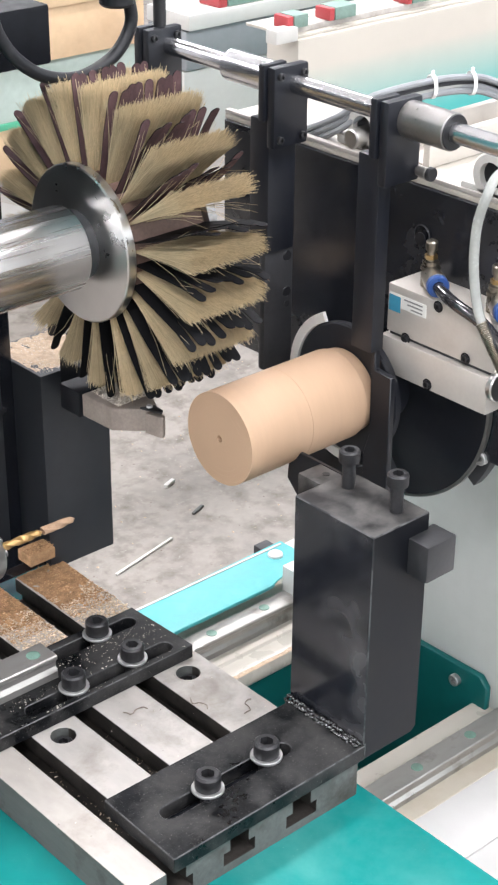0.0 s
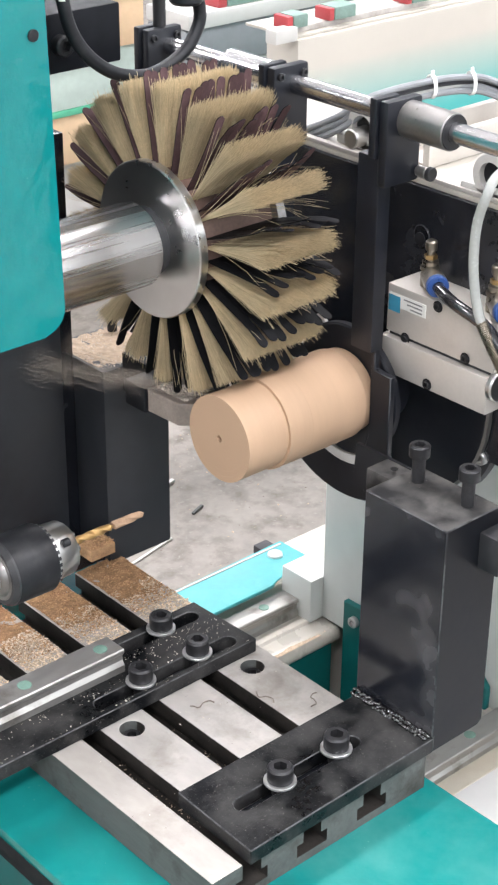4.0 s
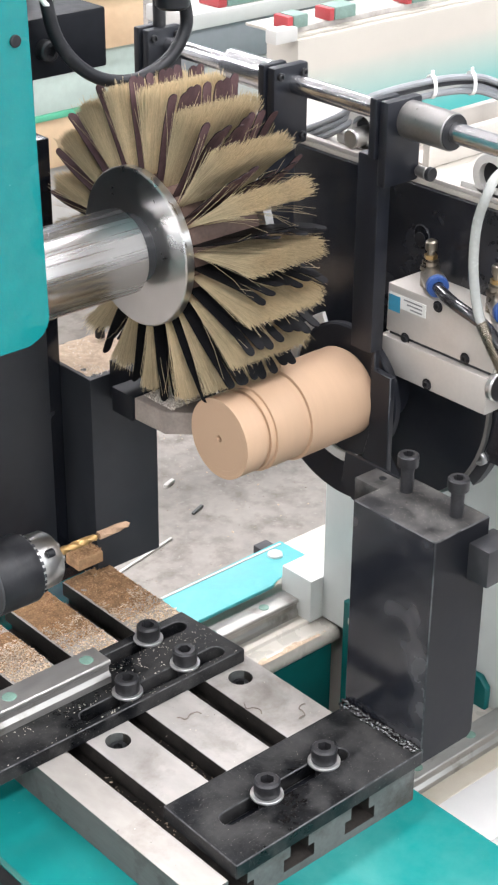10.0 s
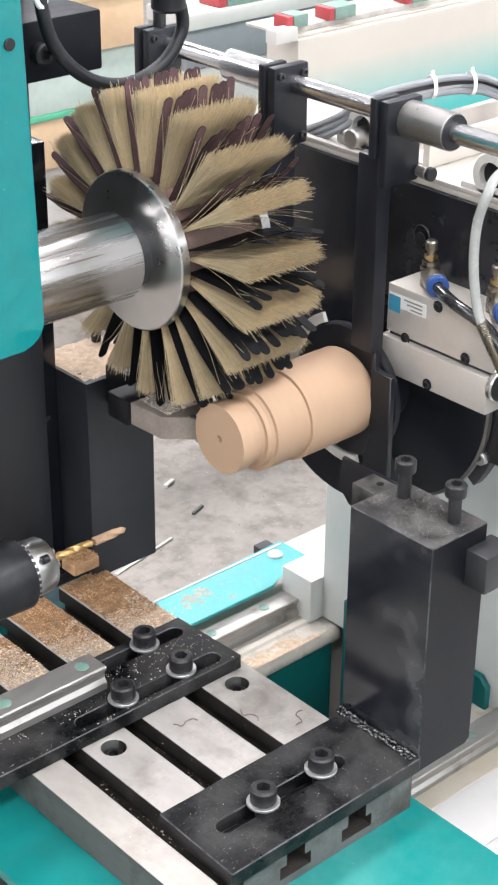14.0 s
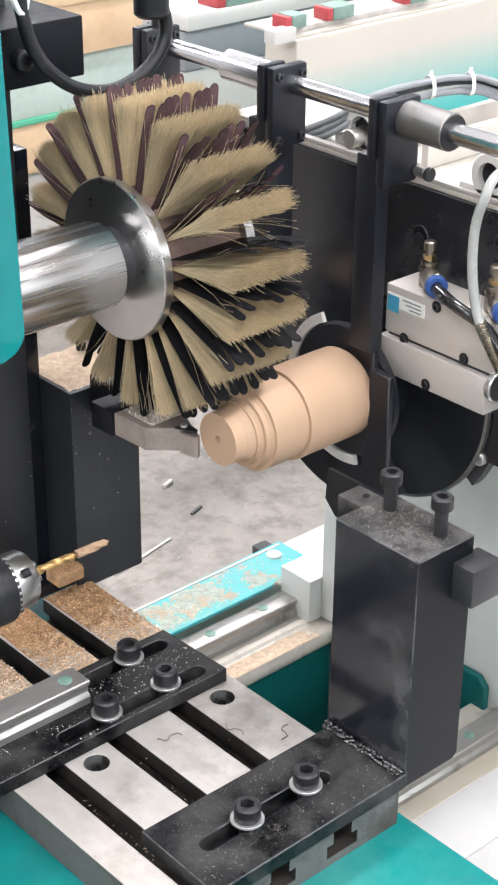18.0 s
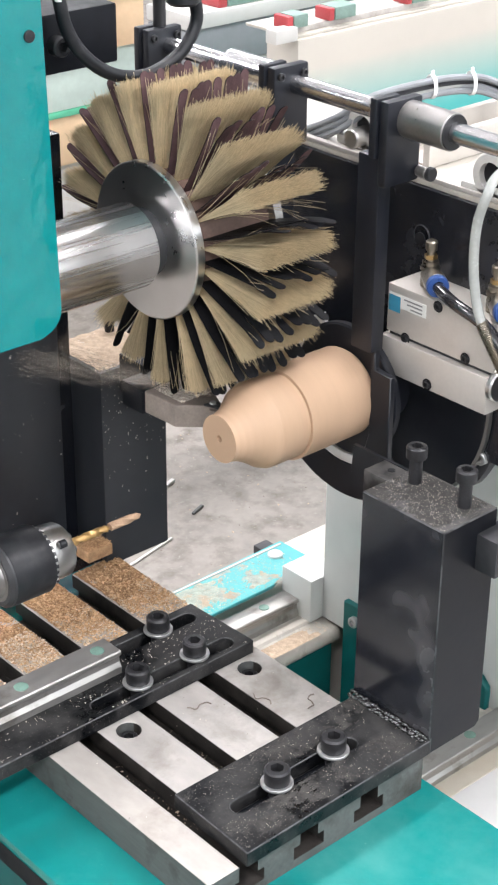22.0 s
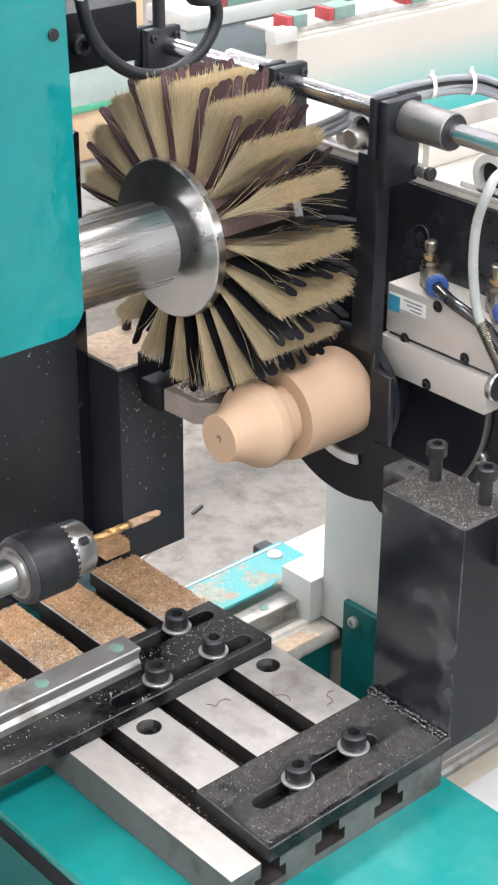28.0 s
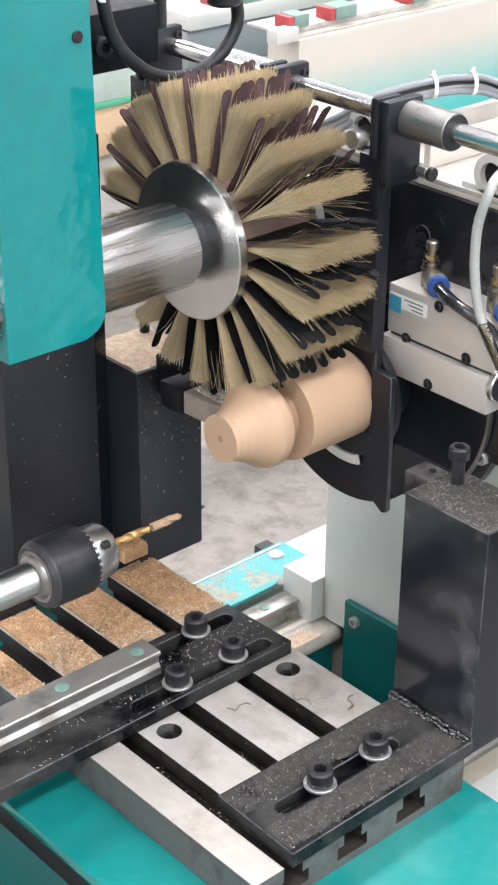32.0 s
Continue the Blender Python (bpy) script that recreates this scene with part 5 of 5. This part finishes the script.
for k in range(1500):
    f = rng_.random() ** 0.8
    o = Vector((612 - 55 * f + rng_.gauss(0, 1 + 4 * f), 724 + 130 * f, 1021 + 10 * f - 14 * f * f + rng_.gauss(0, 0.8 + 7 * f)))
    d = Vector((-0.42 + rng_.gauss(0, 0.06), 1, 0.0 + rng_.gauss(0, 0.08))).normalized() * rng_.uniform(3, 13)
    e = d.orthogonal().normalized() * rng_.uniform(0.03, 0.09)
    g_ = d.cross(e).normalized() * e.length
    q = [bm_.verts.new(o + w) for w in (-d, e, g_, -e, -g_, d)]
    for i in range(4):
        bm_.faces.new((q[0], q[1 + i], q[1 + (i + 1) % 4]))
        bm_.faces.new((q[5], q[1 + (i + 1) % 4], q[1 + i]))
AIRY_DUST = surface("dust_stream", (0.6, 0.52, 0.44), 0.9)
AIRY_DUST.node_tree.nodes["Principled BSDF"].inputs["Alpha"].default_value = 0.3
part("shavings", bm_, AIRY_DUST, stream, smooth=False)

# ---------------------------------------------------------------- workpiece
work = thing("wood_blank", "pale turned beech blank spinning in the headstock", "workpiece", (650, 696, 1020))
W = (0, 696, 1020)
R0 = 31.0
# finished form: along the axis, radius
FORM = [(600, 16.0), (603, 16.0), (607.8, 17.1), (612.5, 19.0), (617.1, 21.6), (621.1, 24.3), (625, 27.2), (629.5, 28.9), (635.4, 28.5), (638, 27.6), (640.3, 26.2), (641.6, 23.1), (643, 19.5), (645, 13.5), (648, 11.8), (650, 14.0), (651.9, 17.0)]


def form_r(x):
    for (a, p), (b, q) in zip(FORM, FORM[1:]):
        if a <= x <= b:
            return p + (q - p) * (x - a) / (b - a)
    return R0


fine = []
x = 600.0
while x < 651.9:
    fine.append((x, form_r(x)))
    x += 0.75
prof = [(606, 0), (606, 2.0), (600, 2.4), (600, FORM[0][1])] + fine[1:] + [(651.9, 17.0), (652, R0 - 0.2), (652.2, R0), (700, R0), (701.5, R0 - 1), (710, R0 - 2), (710, 0)]
part("core", lathe(prof, "x", W, 96), WOOD, work, "smoothly turned beech", angle=30)
CUTS = []   # pieces still to be cut away: object, where it starts, and when the tool passes


def shell(x0, x1, r_out, r_in):
    """A ring of wood outside the finished form."""
    n = max(1, int((x1 - x0) / 1.5))
    inner = [(x0 + (x1 - x0) * i / n, min(max(r_in, form_r(x0 + (x1 - x0) * i / n) - 0.02), r_out - 0.05)) for i in range(n + 1)]
    bm = lathe([(x0, r_out), (x1, r_out)] + list(reversed(inner)), "x", W, 96, True)
    return part("shaving_ring", bm, WOOD, work, angle=30)


def tool_x(t):
    for (a, p, _), (b, q, _) in zip(SLIDE, SLIDE[1:]):
        if a <= t <= b:
            return TIP_X + p + (q - p) * (t - a) / (b - a)
    return TIP_X


def follow(x0, x1, r_out, r_in, t0, t1):
    """A ring that gives way before the tool as it feeds towards the headstock."""
    CUTS.append(("feed", shell(x0, x1, r_out - 0.04, r_in), x0, x1, t0, t1))


def chop(x0, x1, r_out, r_in, t0, t1, n, back=False):
    """Short rings cut one after the other, from the front or, on the way back, towards it."""
    for k in range(n):
        a, b = x0 + (x1 - x0) * k / n, x0 + (x1 - x0) * (k + 1) / n
        mid = (a + b) / 2
        f = (mid - x0) / (x1 - x0)
        CUTS.append(("snap", shell(a, b, r_out, r_in), a, b, t0 + (t1 - t0) * ((1 - f) if back else f), 0))


R = [R0, TIP_R + 5.7, TIP_R + 3.8, TIP_R + 1.8, TIP_R, TIP_R - 1.9, TIP_R - 3.8, TIP_R - 5.8]
follow(600, 651.9, R[0] - 0.03, R[1], 0.5, 6.1)
follow(600, 624.0, R[1], R[2], 7.4, 9.5)
chop(600, 624.0, R[2], R[3], 9.6, 11.4, 6, True)
follow(600, 618.6, R[3], R[4], 12.0, 13.3)
chop(600, 618.6, R[4], R[5], 13.5, 14.9, 5, True)
follow(600, 614.8, R[5], R[6], 15.5, 16.6)
chop(600, 614.4, R[6], R[7], 16.8, 17.95, 4, True)
# the shaping cut runs through all that the steps left over the form
for a, b, ro in ((600, 604.8, R[7]), (604.8, 609.6, R[7]), (609.6, 614.4, R[7]), (614.4, 618.6, R[5]), (618.6, 621.3, R[3]), (621.3, 624, R[3]), (624, 627, R[1]), (627, 631, R[1]), (631, 636, R[1]), (636, 640, R[1]), (640, 641.8, R[1])):
    tc = 18.6 + ((a + b) / 2 - 599.0) / 9.7
    CUTS.append(("snap", shell(a, b, ro, 0), a, b, min(tc, 23.2), 0))
follow(641.8, 651.9, R[1], 27.1, 23.1, 24.0)
for ro, ri, tc in ((27.1, 25.2, 24.6), (25.2, 23.2, 26.6), (23.2, 21.2, 27.3), (21.2, 19.3, 28.9), (19.3, 17.5, 29.6), (17.5, 14.2, 30.9), (14.2, 11.8, 31.8)):
    CUTS.append(("snap", shell(641.8, 651.9, ro, ri), 641.8, 651.9, tc, 0))

# ---------------------------------------------------------------- litter on the floor behind
def litter(name, x, y, rot, l, w, h, m, label):
    t = thing(name, label, "debris", (x, y, 0))
    ob = part("stick", box(x - l / 2, x + l / 2, y - w / 2, y + w / 2, 0.3, h, min(w, h) * 0.2), m, t)
    t.rotation_euler = (0, 0, radians(rot))


litter("wood_offcut", 1683, 2095, 20, 28, 8, 8, WHITE, "pale wood offcut on the concrete floor")
litter("metal_offcut", 1662, 1988, 20, 34, 6, 5, SLOT_STEEL, "dark metal offcut on the concrete floor")
litter("thin_stick", 1490, 1926, 12, 150, 5, 4, WHITE, "thin pale wood stick on the concrete floor")


debris = thing("floor_dust", "crumbs of wood and dirt on the concrete floor", "dirt", (1600, 2000, 0))
debris["kind"] = "stuff"
part("crumbs", flakes(260, [(1350, 2150, 1600, 2600, 0.2, 1)], (0.8, 2.6)), surface("floor_crumbs", (0.2, 0.165, 0.13), 0.9, var=0.5, scale=40), debris, smooth=False)
part("pale_crumbs", flakes(300, [(1350, 2150, 1600, 2600, 0.2, 1)], (0.8, 4.0)), SETTLED, debris, smooth=False)


# ================================================================ what moves
def motions():
    for t in MOVING:
        b = Vector(t.location)
        walk(t, [(s, Matrix.Translation(b + Vector((dx, dy, 0)) * 0.001)) for s, dx, dy in SLIDE])
    for t, sink, t0, t1, rides, way in GROWING:
        b = Vector(t.location)
        rows = []
        for s, dx, dy in SLIDE:
            low = sink * (1 - min(1.0, max(0.0, (s - t0) / (t1 - t0))))
            rows.append((s, Matrix.Translation(b + (Vector((dx if rides else 0, dy if rides else 0, 0)) + way * low) * 0.001)))
        walk(t, rows)
    b = Vector(stream.location)
    park = Vector((22, 140, -60))   # inside the hollow back post between cuts
    rows = [(0, Matrix.Translation(b + (Vector((-20, 29, 0)) + park) * 0.001))]
    for t0, t1 in STREAMS:
        rows.append((t0 - 0.1, None))
        n = int((t1 - t0) / 0.2)
        rows += [(t0 + 0.2 * i, (i % 3) * 5.0) for i in range(n + 1)]
        rows.append((t0 + 0.2 * n + 0.1, None))
    rows.append((32.0, None))

    def slide_at(s):
        for (a, p, u), (c, q, v) in zip(SLIDE, SLIDE[1:]):
            if a <= s <= c:
                return Vector((p + (q - p) * (s - a) / (c - a), u + (v - u) * (s - a) / (c - a), 0))
        return Vector((0, 0, 0))

    walk(stream, rows[:1] + [(s, Matrix.Translation(b + (slide_at(s) + (park if y is None else Vector((0, y, 0.5 * y)))) * 0.001)) for s, y in rows[1:]])
    for t, s, air_ in FLYING:
        b = Vector(t.location)
        way = [(0, 0, 0, 0), (s - 0.05, 0, 0, 0), (s, -62, 116, 740), (s + air_ * 0.5, -88, 104, 705), (s + air_, -112, 96, 640), (s + air_ + 0.05, 0, 0, 0), (32, 0, 0, 0)]
        walk(t, [(q, Matrix.Translation(b + Vector(v) * 0.001)) for q, *v in way])
    # the spindle turns the blank all the while
    b = Vector(work.location)
    walk(work, [(0.1 * i, Matrix.Translation(b) @ Matrix.Rotation(radians(80 * i), 4, "X")) for i in range(321)])
    for how, ob, x0, x1, t0, t1 in CUTS:
        o = Vector(ob.location)
        reach = Vector(((655.0 - x0) * 0.001, 0, 0))
        if how == "feed":
            rows = [(0, Matrix.Translation(o)), (t0, Matrix.Translation(o))]
            for s, dx, dy in SLIDE:
                if t0 < s < t1:
                    step = min(max(0.0, TIP_X + dx - x0), x1 - x0 + 1.0)
                    rows.append((s, Matrix.Translation(o + Vector((step * 0.001, 0, 0)))))
            rows += [(t1 + 0.1, Matrix.Translation(o + reach)), (32, Matrix.Translation(o + reach))]
        else:
            rows = [(0, Matrix.Translation(o)), (t0 - 0.07, Matrix.Translation(o)), (t0 + 0.07, Matrix.Translation(o + reach)), (32, Matrix.Translation(o + reach))]
        walk(ob, rows)


motions()
